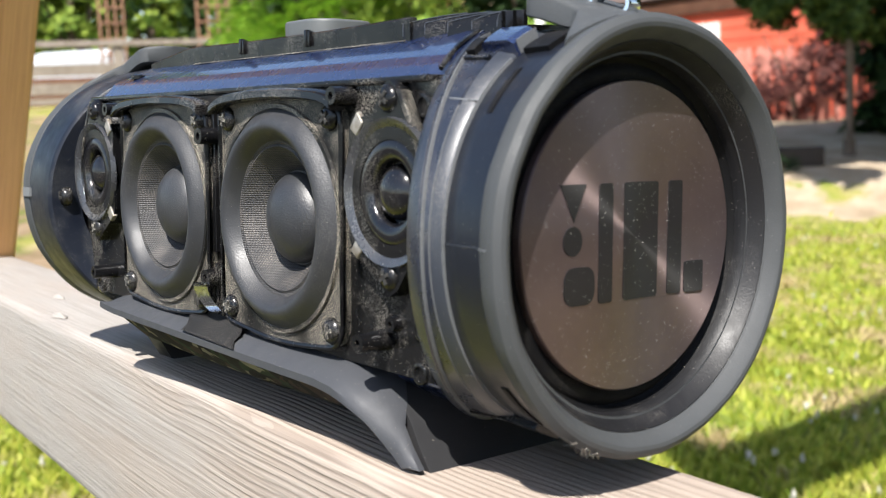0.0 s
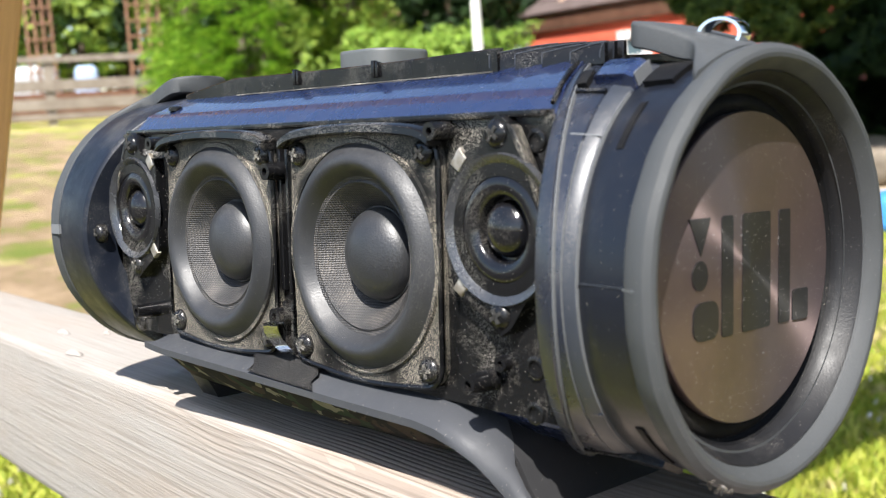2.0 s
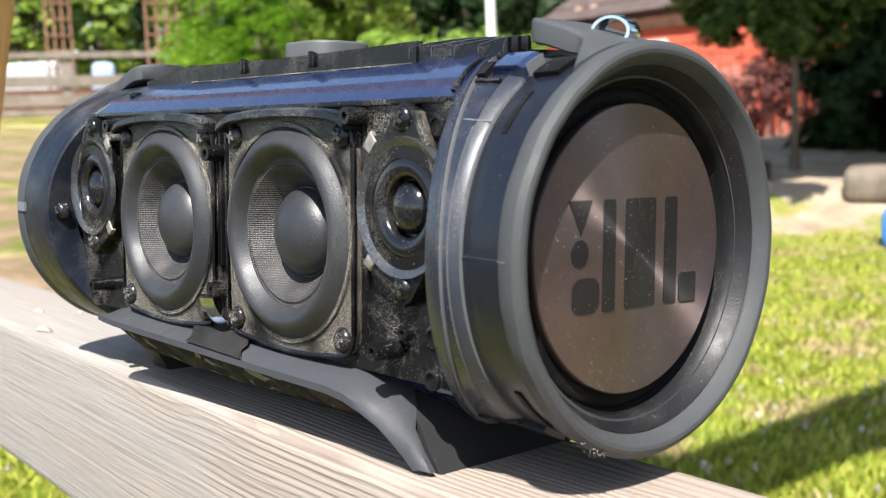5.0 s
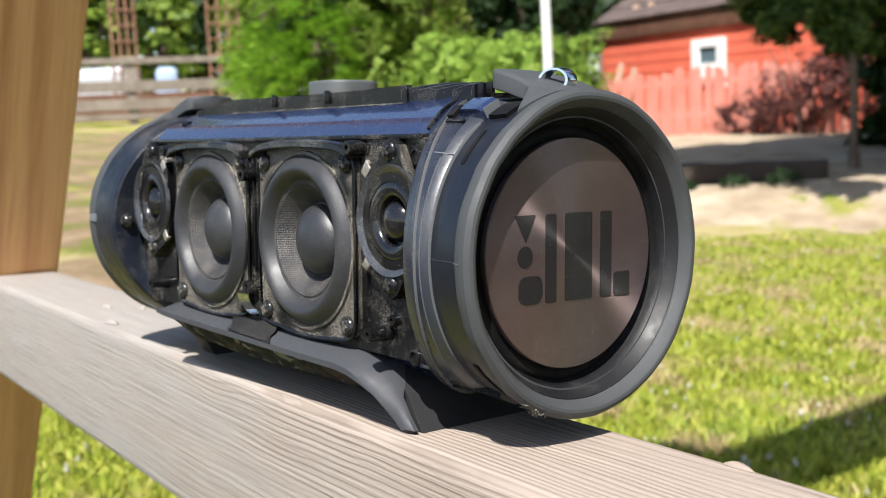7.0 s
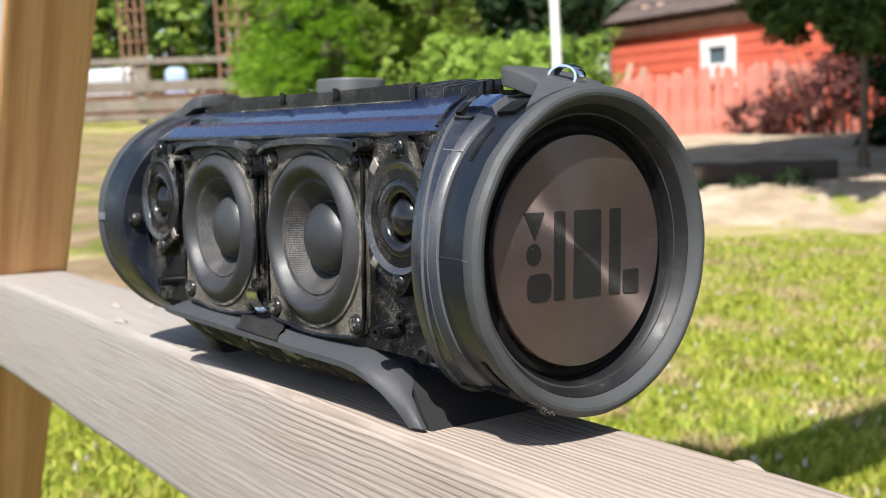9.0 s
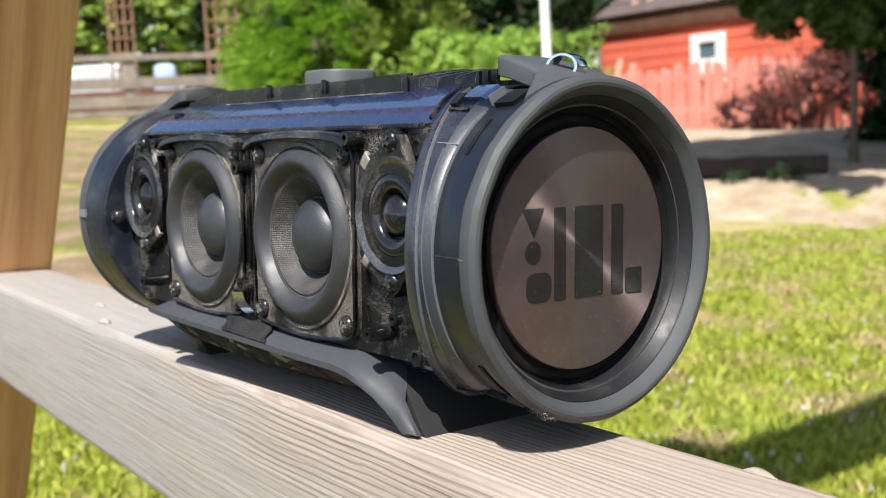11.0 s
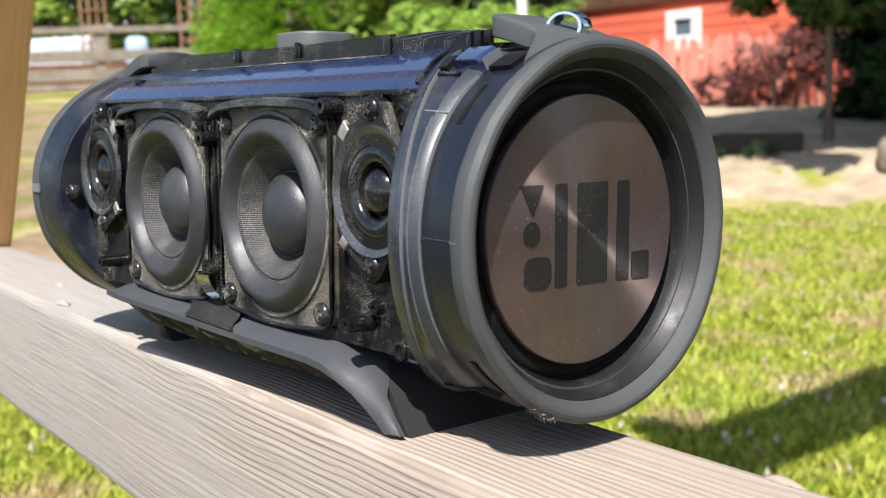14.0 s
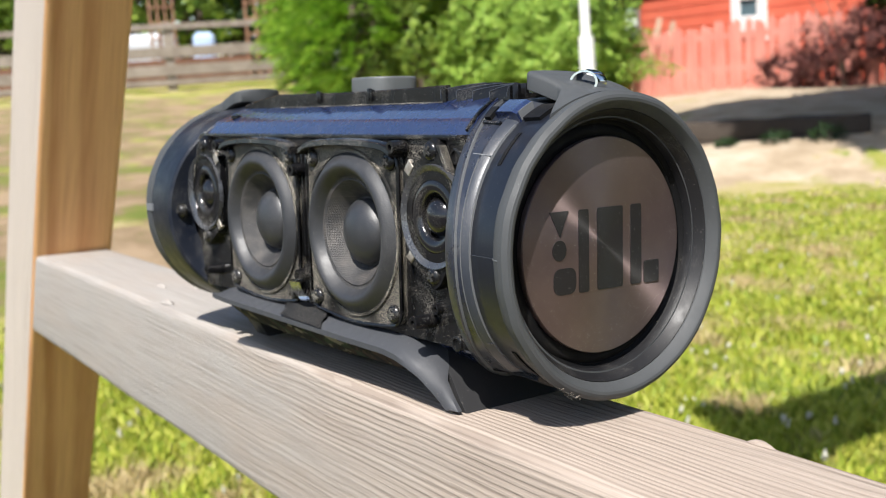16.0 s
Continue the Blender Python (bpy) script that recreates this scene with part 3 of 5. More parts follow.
def case_shell():
    """The glossy case: flat strips above the drivers, round behind, flat in front."""
    sec = [(-0.0490, 0.0415), (-0.0488, 0.0432), (-0.0481, 0.0445), (-0.0417, 0.0512), (-0.0410, 0.0517), (-0.0268, 0.0584), (-0.0240, 0.0596)]
    for i in range(1, 33):
        a = radians(68 + i * 242 / 32)
        sec.append((-0.004 - 0.0580 * math.cos(a), 0.0604 * math.sin(a)))
    sec += [(-0.0420, -0.0430), (-0.0470, -0.0400), (-0.0440, -0.0380), (-0.0440, 0.0400)]
    bm = bmesh.new()
    rows = []
    for u in (-1, -0.97, -0.5, 0.0, 0.5, 0.97, 1):
        rows.append([bm.verts.new((u * (end_plane(y, z) - 0.0006), y, CZ + z)) for y, z in sec])
    n = len(sec)
    for a, b in zip(rows, rows[1:]):
        for k in range(n):
            bm.faces.new((a[k], b[k], b[(k + 1) % n], a[(k + 1) % n]))
    bm.faces.new(rows[0])
    bm.faces.new(rows[-1][::-1])
    return bm


part("case", case_shell(), SHELL, speaker, "glossy black plastic case", 25)

# front plate with its ledges
HOLES = [(x, 0.0712, 0.0300) for x in (0.0440, -0.0430)] + [(x, 0.0826, 0.0150) for x in (0.1083, -0.1083)]
plate_bm = holed([(-0.1270, 0.029), (0.1270, 0.029), (0.1310, 0.050), (0.1310, 0.090), (0.1240, 0.1140), (0.115, 0.1145), (-0.115, 0.1145), (-0.1240, 0.1140), (-0.1310, 0.090), (-0.1310, 0.050)], HOLES, FRONT, FRONT + 0.003)
part("front_plate", plate_bm, PLATE, speaker, "dust-caked black front plate")
# a black sheet on the plate paints the shade below the ledge
part("ledge_shade", plate([(-0.0815, 0.1085), (0.0815, 0.1085), (0.0815, 0.1134), (-0.0815, 0.1134)], FRONT - 0.0012, FRONT + 0.001), GAP, speaker, "black sheet that paints the shade under the ledge")
ledge = plate([(-0.118, 0.1135), (0.1215, 0.1135), (0.1215, 0.1155), (-0.118, 0.1155)], FRONT - 0.0018, FRONT + 0.006, bevel=0.0006)
part("ledge", ledge, BLACK, speaker)


def woofer(cx, cz):
    fr = part("woofer", holed(rounded(cx - 0.0378, cz - 0.0385, cx + 0.0378, cz + 0.0385, 0.0075, 5, 0.0022), [(cx, cz, 0.0300)], FRONT - 0.0032, FRONT + 0.001), DUSTY, speaker, "dust-caked black woofer frame")
    hood = [(cx + 0.0385 * u, cz + 0.0350 + 0.0022 * (1 - u ** 10) + 0.0022 * (1 - u * u)) for u in [-1 + i / 12 for i in range(25)]]
    part("hood", strip([[(x, FRONT, z), (x, FRONT - 0.0074, z), (x, FRONT - 0.0082, z + 0.0006), (x, FRONT - 0.0080, z + 0.0026), (x, FRONT - 0.0070, z + 0.0034), (x, FRONT, z + 0.0036)] for x, z in hood]), BLACK, fr, "polished black lip over the woofer")
    edge = [(x, FRONT - 0.0034, z) for x, z in rounded(cx - 0.0380, cz - 0.0387, cx + 0.0380, cz + 0.0387, 0.0078, 5, 0.0022)]
    part("frame_edge", tube(edge + edge[:1], 0.0009, 6), BLACK, fr, "black moulded edge")
    part("gasket", lathe([(FRONT - 0.003, 0.0384), (FRONT - 0.0042, 0.0380), (FRONT - 0.0042, 0.0366), (FRONT - 0.003, 0.0360)], 64, "y", (cx, 0, cz)), DUSTY, fr)
    # broad outer slope, crest nearer the cone
    roll = [(FRONT - 0.0028, 0.0374)]
    for i in range(19):
        u = i / 18
        roll.append((FRONT - 0.0034 - 0.0044 * math.sin(math.pi * u ** 1.22), 0.0370 - 0.0108 * u))
    roll += [(FRONT - 0.0028, 0.0257), (FRONT - 0.001, 0.0252)]
    part("surround", lathe(roll, 80, "y", (cx, 0, cz)), SURROUND, fr, "smooth black rubber surround", 60)
    part("cone", lathe([(FRONT - 0.0034, 0.0266), (FRONT - 0.0026, 0.0248), (FRONT - 0.0030, 0.0240), (FRONT + 0.0015, 0.0200), (FRONT + 0.0070, 0.0150), (FRONT + 0.0075, 0.0)], 72, "y", (cx, 0, cz)), CONE, fr, "woven dark grey cone", 30)
    dome = [(FRONT + 0.0066, 0.0165), (FRONT + 0.0052, 0.0160)]
    for i in range(0, 13):
        a = radians(90 * i / 12)
        dome.append((FRONT + 0.0052 - 0.0092 * math.sin(a), 0.0155 * math.cos(a)))
    part("dust_cap", lathe(dome, 56, "y", (cx, 0, cz)), CAP, fr, "dusty black coated dome", 60)
    for k, (sx, sz) in enumerate(((-1, 1), (1, 1), (1, -1), (-1, -1))):
        x, z = cx + sx * 0.0322, cz + sz * 0.0331
        part("screw", screw_mesh(x, FRONT - 0.0032, z, 0.0043), SCREW, fr)
        part("screw_recess", cross_mesh(x, FRONT - 0.0032, z, 0.0043, 17 + 31 * k), PALE_DUST, fr)


def tweeter(s):
    """s is 1 or -1: the end of the case that it sits at."""
    cx, cz = 0.1083, 0.0826
    out = [(0.0895, 0.0648), (0.0965, 0.0600), (0.1030, 0.0560), (0.1078, 0.0525), (0.1118, 0.0550), (0.1190, 0.0650), (0.1222, 0.0740), (0.1222, 0.0910), (0.1190, 0.1000), (0.1125, 0.1115), (0.1085, 0.1145), (0.1045, 0.1125), (0.1000, 0.1050), (0.0895, 0.1035), (0.0880, 0.1000), (0.0880, 0.0680)]
    bm = holed(out, [(cx, cz, 0.0150)], FRONT - 0.0046, FRONT - 0.0002)
    fr = part("tweeter", bm if s > 0 else flip(bm), BLACK, speaker, "diamond-shaped black tweeter plate")
    def add(name, b, mat, label=""):
        return part(name, b if s > 0 else flip(b), mat, fr, label, 50)
    add("dusty_bevel", plate([(0.1112, 0.1120), (0.1138, 0.1112), (0.1205, 0.0985), (0.1228, 0.0925), (0.1228, 0.0890), (0.1214, 0.0915), (0.1190, 0.0985)], FRONT - 0.0049, FRONT - 0.001, bevel=0.0003), DUSTY, "dust-caked bevel")
    add("rim", lathe([(FRONT - 0.0040, 0.0217), (FRONT - 0.0060, 0.0212), (FRONT - 0.0058, 0.0206), (FRONT - 0.0040, 0.0178), (FRONT - 0.0015, 0.0160)], 56, "y", (cx, 0, cz)), RIM, "dusty polished tweeter rim")
    prof = [(FRONT - 0.0045, 0.0170)]
    for i in range(9):
        a = math.pi * i / 8
        prof.append((FRONT - 0.0028 - 0.0022 * math.sin(a), 0.0126 + 0.0034 * math.cos(a)))
    prof += [(FRONT - 0.0002, 0.0088), (FRONT + 0.0005, 0.0)]
    add("horn", lathe(prof, 56, "y", (cx, 0, cz)), GLOSS, "glossy black tweeter horn")
    dome = [(FRONT + 0.0004, 0.0084)]
    for i in range(11):
        a = radians(90 * i / 10)
        dome.append((FRONT - 0.0002 - 0.0058 * math.sin(a), 0.0082 * math.cos(a)))
    add("dome", lathe(dome, 40, "y", (cx, 0, cz)), GLOSS, "glossy black tweeter dome")
    for dz in (0.0195, -0.0168):
        b = plate([(0.0890, cz + dz - 0.0012), (0.0925, cz + dz - 0.0036), (0.0956, cz + dz + 0.0004), (0.0928, cz + dz + 0.0036)], FRONT - 0.0052, FRONT - 0.003, bevel=0.0005)
        add("terminal", b, SOLDER, "pale soldered terminal")
    for dz, r in ((0.0266, 0.0042), (-0.0243, 0.0040)):
        add("screw", screw_mesh(0.1076, FRONT - 0.0040, cz + dz, r), SCREW)
        add("screw_recess", cross_mesh(0.1076, FRONT - 0.0040, cz + dz, r, 35 if dz > 0 else 60), PALE_DUST)


for cx in (0.0440, -0.0430):
    woofer(cx, 0.0712)
for s in (1, -1):
    tweeter(s)


def boss(x, z, length, r=0.0028):
    """A hollow screw post that stands out of the front plate."""
    y = FRONT
    return lathe([(y + 0.001, r * 1.15), (y - length, r), (y - length, r * 0.45), (y - length + 0.004, r * 0.4), (y - length + 0.004, 0)], 18, "y", (x, 0, z))


for x, z, l, r in ((0.0835, 0.1105, 0.008, 0.0027), (0.1005, 0.0385, 0.011, 0.0028), (-0.0850, 0.1095, 0.009, 0.0026), (-0.003, 0.0985, 0.008, 0.0030), (-0.002, 0.0470, 0.007, 0.0032), (-0.1010, 0.0395, 0.010, 0.0028), (0.1055, 0.0440, 0.003, 0.0022)):
    part("screw_post", boss(x, z, l, r), BLACK, speaker)
for x, z, r in ((0.1165, 0.0310, 0.0032), (0.1170, 0.0440, 0.0034), (0.1185, 0.1070, 0.0034), (-0.1165, 0.0320, 0.0040)):
    part("washer", lathe([(FRONT + 0.001, r), (FRONT - 0.0007, r), (FRONT - 0.0009, r * 0.9), (FRONT - 0.0009, r * 0.66), (FRONT - 0.0002, r * 0.6), (FRONT - 0.0002, r * 0.38), (FRONT + 0.0012, r * 0.34), (FRONT + 0.0012, 0)], 24, "y", (x, 0, z)), PLATE, speaker)
flank = part("flank_screw", screw_mesh(-0.1305, -0.0625, 0.0712, 0.0044), SCREW, speaker, "black cross-head screw")
part("screw_recess", cross_mesh(-0.1305, -0.0625, 0.0712, 0.0044, 10), PALE_DUST, flank)

# ribs and strut between the woofers
for z0, z1 in ((0.033, 0.052), (0.056, 0.108)):
    part("rib", box((-0.0042, FRONT - 0.0020, z0), (-0.0018, FRONT + 0.004, z1), 0.0004), BLACK, speaker)
    part("rib", box((0.0014, FRONT - 0.0024, z0), (0.0030, FRONT + 0.004, z1), 0.0004), BLACK, speaker)
# a slightly raised black box; its colour stands for the recess's darkness
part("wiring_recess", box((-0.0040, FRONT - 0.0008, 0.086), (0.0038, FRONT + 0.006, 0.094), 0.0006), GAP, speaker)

# the sheet-metal clip and the strip of tape below the gap
clip = bmesh.new()
arc = [(0.0035 + 0.0056 * math.cos(radians(a)), FRONT - 0.006 - 0.003 * math.sin(radians(a)), 0.0405 + 0.0058 * math.sin(radians(a))) for a in range(70, 300, 15)]
rows = [[clip.verts.new((x - 0.0025, y - 0.003, z)), clip.verts.new((x - 0.0025 + 0.0045, y, z))] for x, y, z in arc]
for a, b in zip(rows, rows[1:]):
    clip.faces.new((a[0], a[1], b[1], b[0]))
bmesh.ops.solidify(clip, geom=clip.faces[:], thickness=0.0006)
part("spring_clip", clip, CHROME, speaker, "bent shiny metal clip")


def sheet(rows3, thick):
    bm = bmesh.new()
    vs = [[bm.verts.new(p) for p in r] for r in rows3]
    for a, b in zip(vs, vs[1:]):
        for k in range(len(a) - 1):
            bm.faces.new((a[k], a[k + 1], b[k + 1], b[k]))
    bmesh.ops.solidify(bm, geom=bm.faces[:], thickness=thick)
    return bm


# ---- the rubber base ----
# the lit strip: top edge and lower edge as (x, z) pairs along it
EDGE_T = [(-0.0950, 0.0262), (-0.0920, 0.0288), (-0.0840, 0.0300), (-0.0100, 0.0296), (0.0400, 0.0292), (0.0740, 0.0286), (0.0840, 0.0272), (0.0930, 0.0240), (0.1003, 0.0190), (0.1057, 0.0130), (0.1100, 0.0065), (0.1150, 0.0010)]
EDGE_U = [(-0.0960, 0.0244), (-0.0910, 0.0238), (-0.0820, 0.0232), (-0.0180, 0.0220), (0.0400, 0.0210), (0.0740, 0.0206), (0.0835, 0.0196), (0.0922, 0.0176), (0.0985, 0.0140), (0.1026, 0.0094), (0.1052, 0.0048), (0.1075, 0.0003)]
rows = []
for i, ((xt, zt), (xu, zu)) in enumerate(zip(EDGE_T, EDGE_U)):
    k = max(0.0, 1 - zt / 0.024)
    yt, yu = -0.0515, -0.0615 + 0.0097 * k
    mx, mz = (xt + xu) / 2, (zt + zu) / 2
    deep = 0.012 - 0.010 * min(1.0, 2.4 * k)
    rows.append([(xt, yt + deep, zt - 0.001 * (1 - k) + 0.0008), (xt, yt, zt + 0.0008), (mx, (yt + yu) / 2 - 0.0012, mz + 0.0016), (xu, yu, zu + 0.0006 + 0.0024 * max(0.0, 1 - 2.2 * k)), (xu, yu, zu + 0.0005), (xu, yu + 0.003, zu - 0.0004), (mx, -0.040 - 0.0095 * min(1.0, 2.4 * k), mz - 0.003 * (1 - k))])
part("base", strip(rows), BASE_RUBBER, speaker, "dark grey rubber base bent down into a foot", 50)
right_foot = plate([(0.1075, 0.0), (0.1145, 0.0), (0.1095, 0.0065), (0.1055, 0.0130), (0.1005, 0.0188), (0.0930, 0.0236), (0.080, 0.026), (0.080, 0.0215), (0.0912, 0.0186), (0.0980, 0.0146), (0.1028, 0.0096), (0.1058, 0.0048)], -0.0470, 0.044, bevel=0.0008)
left_foot = plate([(-0.0980, 0.0), (-0.0850, 0.0), (-0.0820, 0.0120), (-0.0780, 0.0220), (-0.0920, 0.0250), (-0.0945, 0.0230)], -0.0340, 0.044, bevel=0.0010)
for v in left_foot.verts:
    if v.co.y < -0.03:
        v.co.y -= 0.016 * max(0.0, v.co.z / 0.024)
for b in (right_foot, left_foot):
    part("foot", b, FOOT, speaker, "foot darker than the base, its shade put into the colour")
part("base_rear", box((-0.100, 0.040, 0.012), (0.104, 0.050, 0.026), 0.002), GREY_RUBBER, speaker)
# camouflage cloth round the belly
cloth_rows = []
for i in range(25):
    x = -0.086 + 0.176 * i / 24
    sag = 0.0015 * math.sin(math.pi * i / 24) + 0.0006 * noise.noise(Vector((x * 60, 0, 0)))
    cloth_rows.append([(x, -0.0560, 0.0215), (x, -0.0520, 0.0180 - sag), (x, -0.0450, 0.0118 - sag), (x, -0.0360, 0.0072 - sag), (x, -0.0250, 0.0055 - sag), (x, 0.0250, 0.0060)])
part("cloth", sheet(cloth_rows, 0.0010), CAMO, speaker, "brown and green camouflage mesh cloth", 60)
part("tape", sheet([[(-0.0215 + 0.038 * u + 0.0012 * math.sin(9 * k + 3 * u) + 0.0015 * k, -0.0520 - 0.0025 * k, 0.0350 - 0.0022 * k - 0.0014 * u) for u in (0, 0.2, 0.4, 0.6, 0.8, 1)] for k in range(5)], 0.0008), TAPE, speaker, "dusty black cloth tape")


# ---- the two ends ----
def barrel(profile, seg=128, a0=0.0, a1=360.0, wobble=0.0):
    """Turns (along, radius, rake) about the ends' axis. Angles run from the front upwards; rake sets an edge back towards the middle of the case above and below."""
    bm = bmesh.new()
    closed = a1 - a0 >= 360
    n = seg if closed else seg + 1
    rows = []
    for i in range(n):
        a = radians(a0 + (a1 - a0) * i / seg)
        c, q = math.cos(a), math.sin(a)
        row = []
        for x, r, k in profile:
            rr = r * (1 + (wobble if r > 0.054 else 0.0) * (noise.noise(Vector((2.2 * c, 2.2 * q, 3.0))) + 0.5 * noise.noise(Vector((6 * c, 6 * q, 9.0)))))
            row.append(bm.verts.new((x - k * min(1.05, 1 - c), AXIS[1] - rr * c, AXIS[2] + rr * q)))
        rows.append(row)
    for i in range(n if closed else n - 1):
        r0, r1 = rows[i], rows[(i + 1) % n]
        for j in range(len(profile) - 1):
            bm.faces.new((r0[j], r1[j], r1[j + 1], r0[j + 1]))
    if not closed:
        bm.faces.new(rows[0])
        bm.faces.new(rows[-1][::-1])
    bmesh.ops.remove_doubles(bm, verts=bm.verts[:], dist=1e-6)
    return bm


def step(a, b, x):
    u = min(1.0, max(0.0, (x - a) / (b - a)))
    return u * u * (3 - 2 * u)


def end(s):
    def add(name, b, mat, parent=speaker, label="", angle=40):
        return part(name, b if s > 0 else flip(b), mat, parent, label, angle)
    if s > 0:
        add("collar", barrel([(0.1325, 0.046, 0.0265), (0.1325, 0.0590, 0.0265), (0.1328, 0.0599, 0.0267), (0.1335, 0.0603, 0.0270), (0.1378, 0.0604, 0.0314), (0.1384, 0.0596, 0.0320), (0.1384, 0.052, 0.0320)]), BAND, speaker, "black plastic collar")
        add("band", barrel([(0.1384, 0.052, 0.0320), (0.1386, 0.0586, 0.0320), (0.1390, 0.0591, 0.0312), (0.1400, 0.0585, 0.0140), (0.1402, 0.0578, 0.0130), (0.1402, 0.052, 0.0130)]), BAND, speaker, "black plastic band")
        add("pale_band", barrel([(0.1402, 0.052, 0.0130), (0.1403, 0.0580, 0.0130), (0.1407, 0.0585, 0.0128), (0.1434, 0.0575, 0.0076), (0.1440, 0.0566, 0.0072), (0.1440, 0.052, 0.0072)]), PALE_BAND, speaker, "worn greyish plastic band")
        add("outer_band", barrel([(0.1440, 0.052, 0.0072), (0.1441, 0.0562, 0.0072), (0.1447, 0.0568, 0.0062), (0.1500, 0.0573, 0.0030), (0.1596, 0.0577, 0.0), (0.1600, 0.052, 0.0)]), MATTE, speaker, "matte black plastic band")
        add("worn_or_lit_edge", barrel([(0.13845, 0.0580, 0.0320), (0.13850, 0.0600, 0.0320), (0.13875, 0.0600, 0.0319), (0.13880, 0.0580, 0.0319)]), WORN)
        add("worn_or_lit_edge", barrel([(0.14385, 0.0560, 0.0073), (0.14390, 0.0573, 0.0073), (0.14410, 0.0573, 0.0072), (0.14415, 0.0560, 0.0072)], 64, -75, 58), WORN)
        add("worn_or_lit_edge", barrel([(0.14010, 0.0570, 0.0131), (0.14015, 0.05865, 0.0131), (0.14030, 0.05865, 0.0130), (0.14035, 0.0570, 0.0130)], 64, -70, 38), WORN)
        # slots, latch and mould lines on the bands
        add("slot", barrel([(0.1490, 0.0564, 0.003), (0.1490, 0.0574, 0.003), (0.1512, 0.0577, 0.003), (0.1512, 0.0564, 0.003)], 14, 36, 52), GAP, speaker, "long dark slot")
        add("slot", barrel([(0.1520, 0.0564, 0.0), (0.1520, 0.0577, 0.0), (0.1545, 0.0580, 0.0), (0.1545, 0.0564, 0.0)], 12, -58, -40), GAP, speaker, "long dark slot")
        add("joint", barrel([(0.1385, 0.0570, 0.0250), (0.1386, 0.0591, 0.0250), (0.1440, 0.0579, 0.0072), (0.1440, 0.0560, 0.0072)], 2, 39.7, 40.1), WORN)
        add("joint", barrel([(0.1385, 0.0570, 0.0250), (0.1386, 0.0590, 0.0250), (0.1440, 0.0577, 0.0072), (0.1440, 0.0560, 0.0072)], 2, -38.2, -37.6), BAND)
        add("mould_line", barrel([(0.1445, 0.0560, 0.0), (0.1445, 0.0572, 0.0), (0.1596, 0.0580, 0.0), (0.1596, 0.0560, 0.0)], 2, 0.6, 0.85), PALE_BAND)
        add("panel_lip", barrel([(0.1380, 0.0570, 0.0320), (0.1380, 0.0600, 0.0320), (0.1404, 0.0594, 0.0130), (0.1404, 0.0570, 0.0130)], 3, 55.5, 57.0), BLACK, speaker, "raised edge of the band's panel")
        lt = add("latch_box", barrel([(0.1395, 0.056, 0.0220), (0.1397, 0.0612, 0.0220), (0.1405, 0.0618, 0.0210), (0.1450, 0.0616, 0.0120), (0.1462, 0.0604, 0.0100), (0.1464, 0.056, 0.0100)], 8, 60, 70), SHELL, speaker, "small glossy black latch housing", 20)
        add("latch_slot", barrel([(0.1380, 0.0560, 0.0300), (0.1380, 0.0606, 0.0300), (0.1392, 0.0608, 0.0250), (0.1392, 0.056, 0.0250)], 4, 58, 66), GAP, lt)
        add("latch_edge", barrel([(0.1462, 0.0570, 0.0100), (0.1463, 0.0609, 0.0100), (0.1466, 0.0609, 0.0100), (0.1467, 0.0570, 0.0100)], 6, 61, 70), WORN, lt)
        # raised black block: the shade under the tongue as colour
        add("strap_recess", barrel([(0.1480, 0.0560, 0.0080), (0.1480, 0.0588, 0.0080), (0.1545, 0.0590, 0.0020), (0.1545, 0.0560, 0.0020)], 8, 60, 72), GAP, speaker, "black block in place of the shaded recess under the tongue")
        # moulded foot of the bands beside the base
        add("moulded_block", barrel([(0.1420, 0.052, 0.015), (0.1424, 0.0590, 0.015), (0.1520, 0.0592, 0.004), (0.1530, 0.052, 0.004)], 5, -70, -60), BLACK, speaker, "bevelled black block under the bands", 20)
        add("label_slot", barrel([(0.1385, 0.0570, 0.0320), (0.1387, 0.0596, 0.0320), (0.1425, 0.0586, 0.0160), (0.1427, 0.056, 0.0160)], 2, -62.5, -60.5), GAP)
        ring = [(0.1596, 0.0500), (0.1596, 0.0578), (0.1601, 0.0588), (0.1612, 0.0595), (0.1650, 0.0604), (0.1664, 0.0603), (0.1680, 0.0588), (0.1684, 0.0577), (0.1682, 0.0566), (0.1675, 0.0557), (0.1646, 0.0537), (0.1640, 0.0536), (0.1600, 0.0520)]
        add("inner_sleeve", barrel([(0.1638, 0.0540, 0.0), (0.1640, 0.0532, 0.0), (0.1634, 0.0527, 0.0), (0.1600, 0.0509, 0.0), (0.1585, 0.0501, 0.0), (0.1570, 0.0496, 0.0), (0.1530, 0.0489, 0.0), (0.1500, 0.0489, 0.0)], 128), SLEEVE, speaker, "dusty black inner sleeve of the end ring", 30)
        add("end_ring", barrel([(x, r, 0.0) for x, r in ring], 160, wobble=0.010), GREY_RUBBER, speaker, "scuffed dark grey rubber end ring", 24)
        add("ring_joint", barrel([(0.1597, 0.0570, 0.0), (0.1598, 0.0590, 0.0), (0.1640, 0.06045, 0.0), (0.1640, 0.0580, 0.0)], 2, 0.4, 0.8), WORN)
    else:
        add("end_cap", barrel([(0.1300, 0.046, 0.0265), (0.1302, 0.0588, 0.0265), (0.1312, 0.0598, 0.0268), (0.1330, 0.0601, 0.0265), (0.1420, 0.0598, 0.0150), (0.1520, 0.0594, 0.0050), (0.1590, 0.0590, 0.0), (0.1594, 0.052, 0.0)]), DULL, speaker, "smooth dusty black end cap")
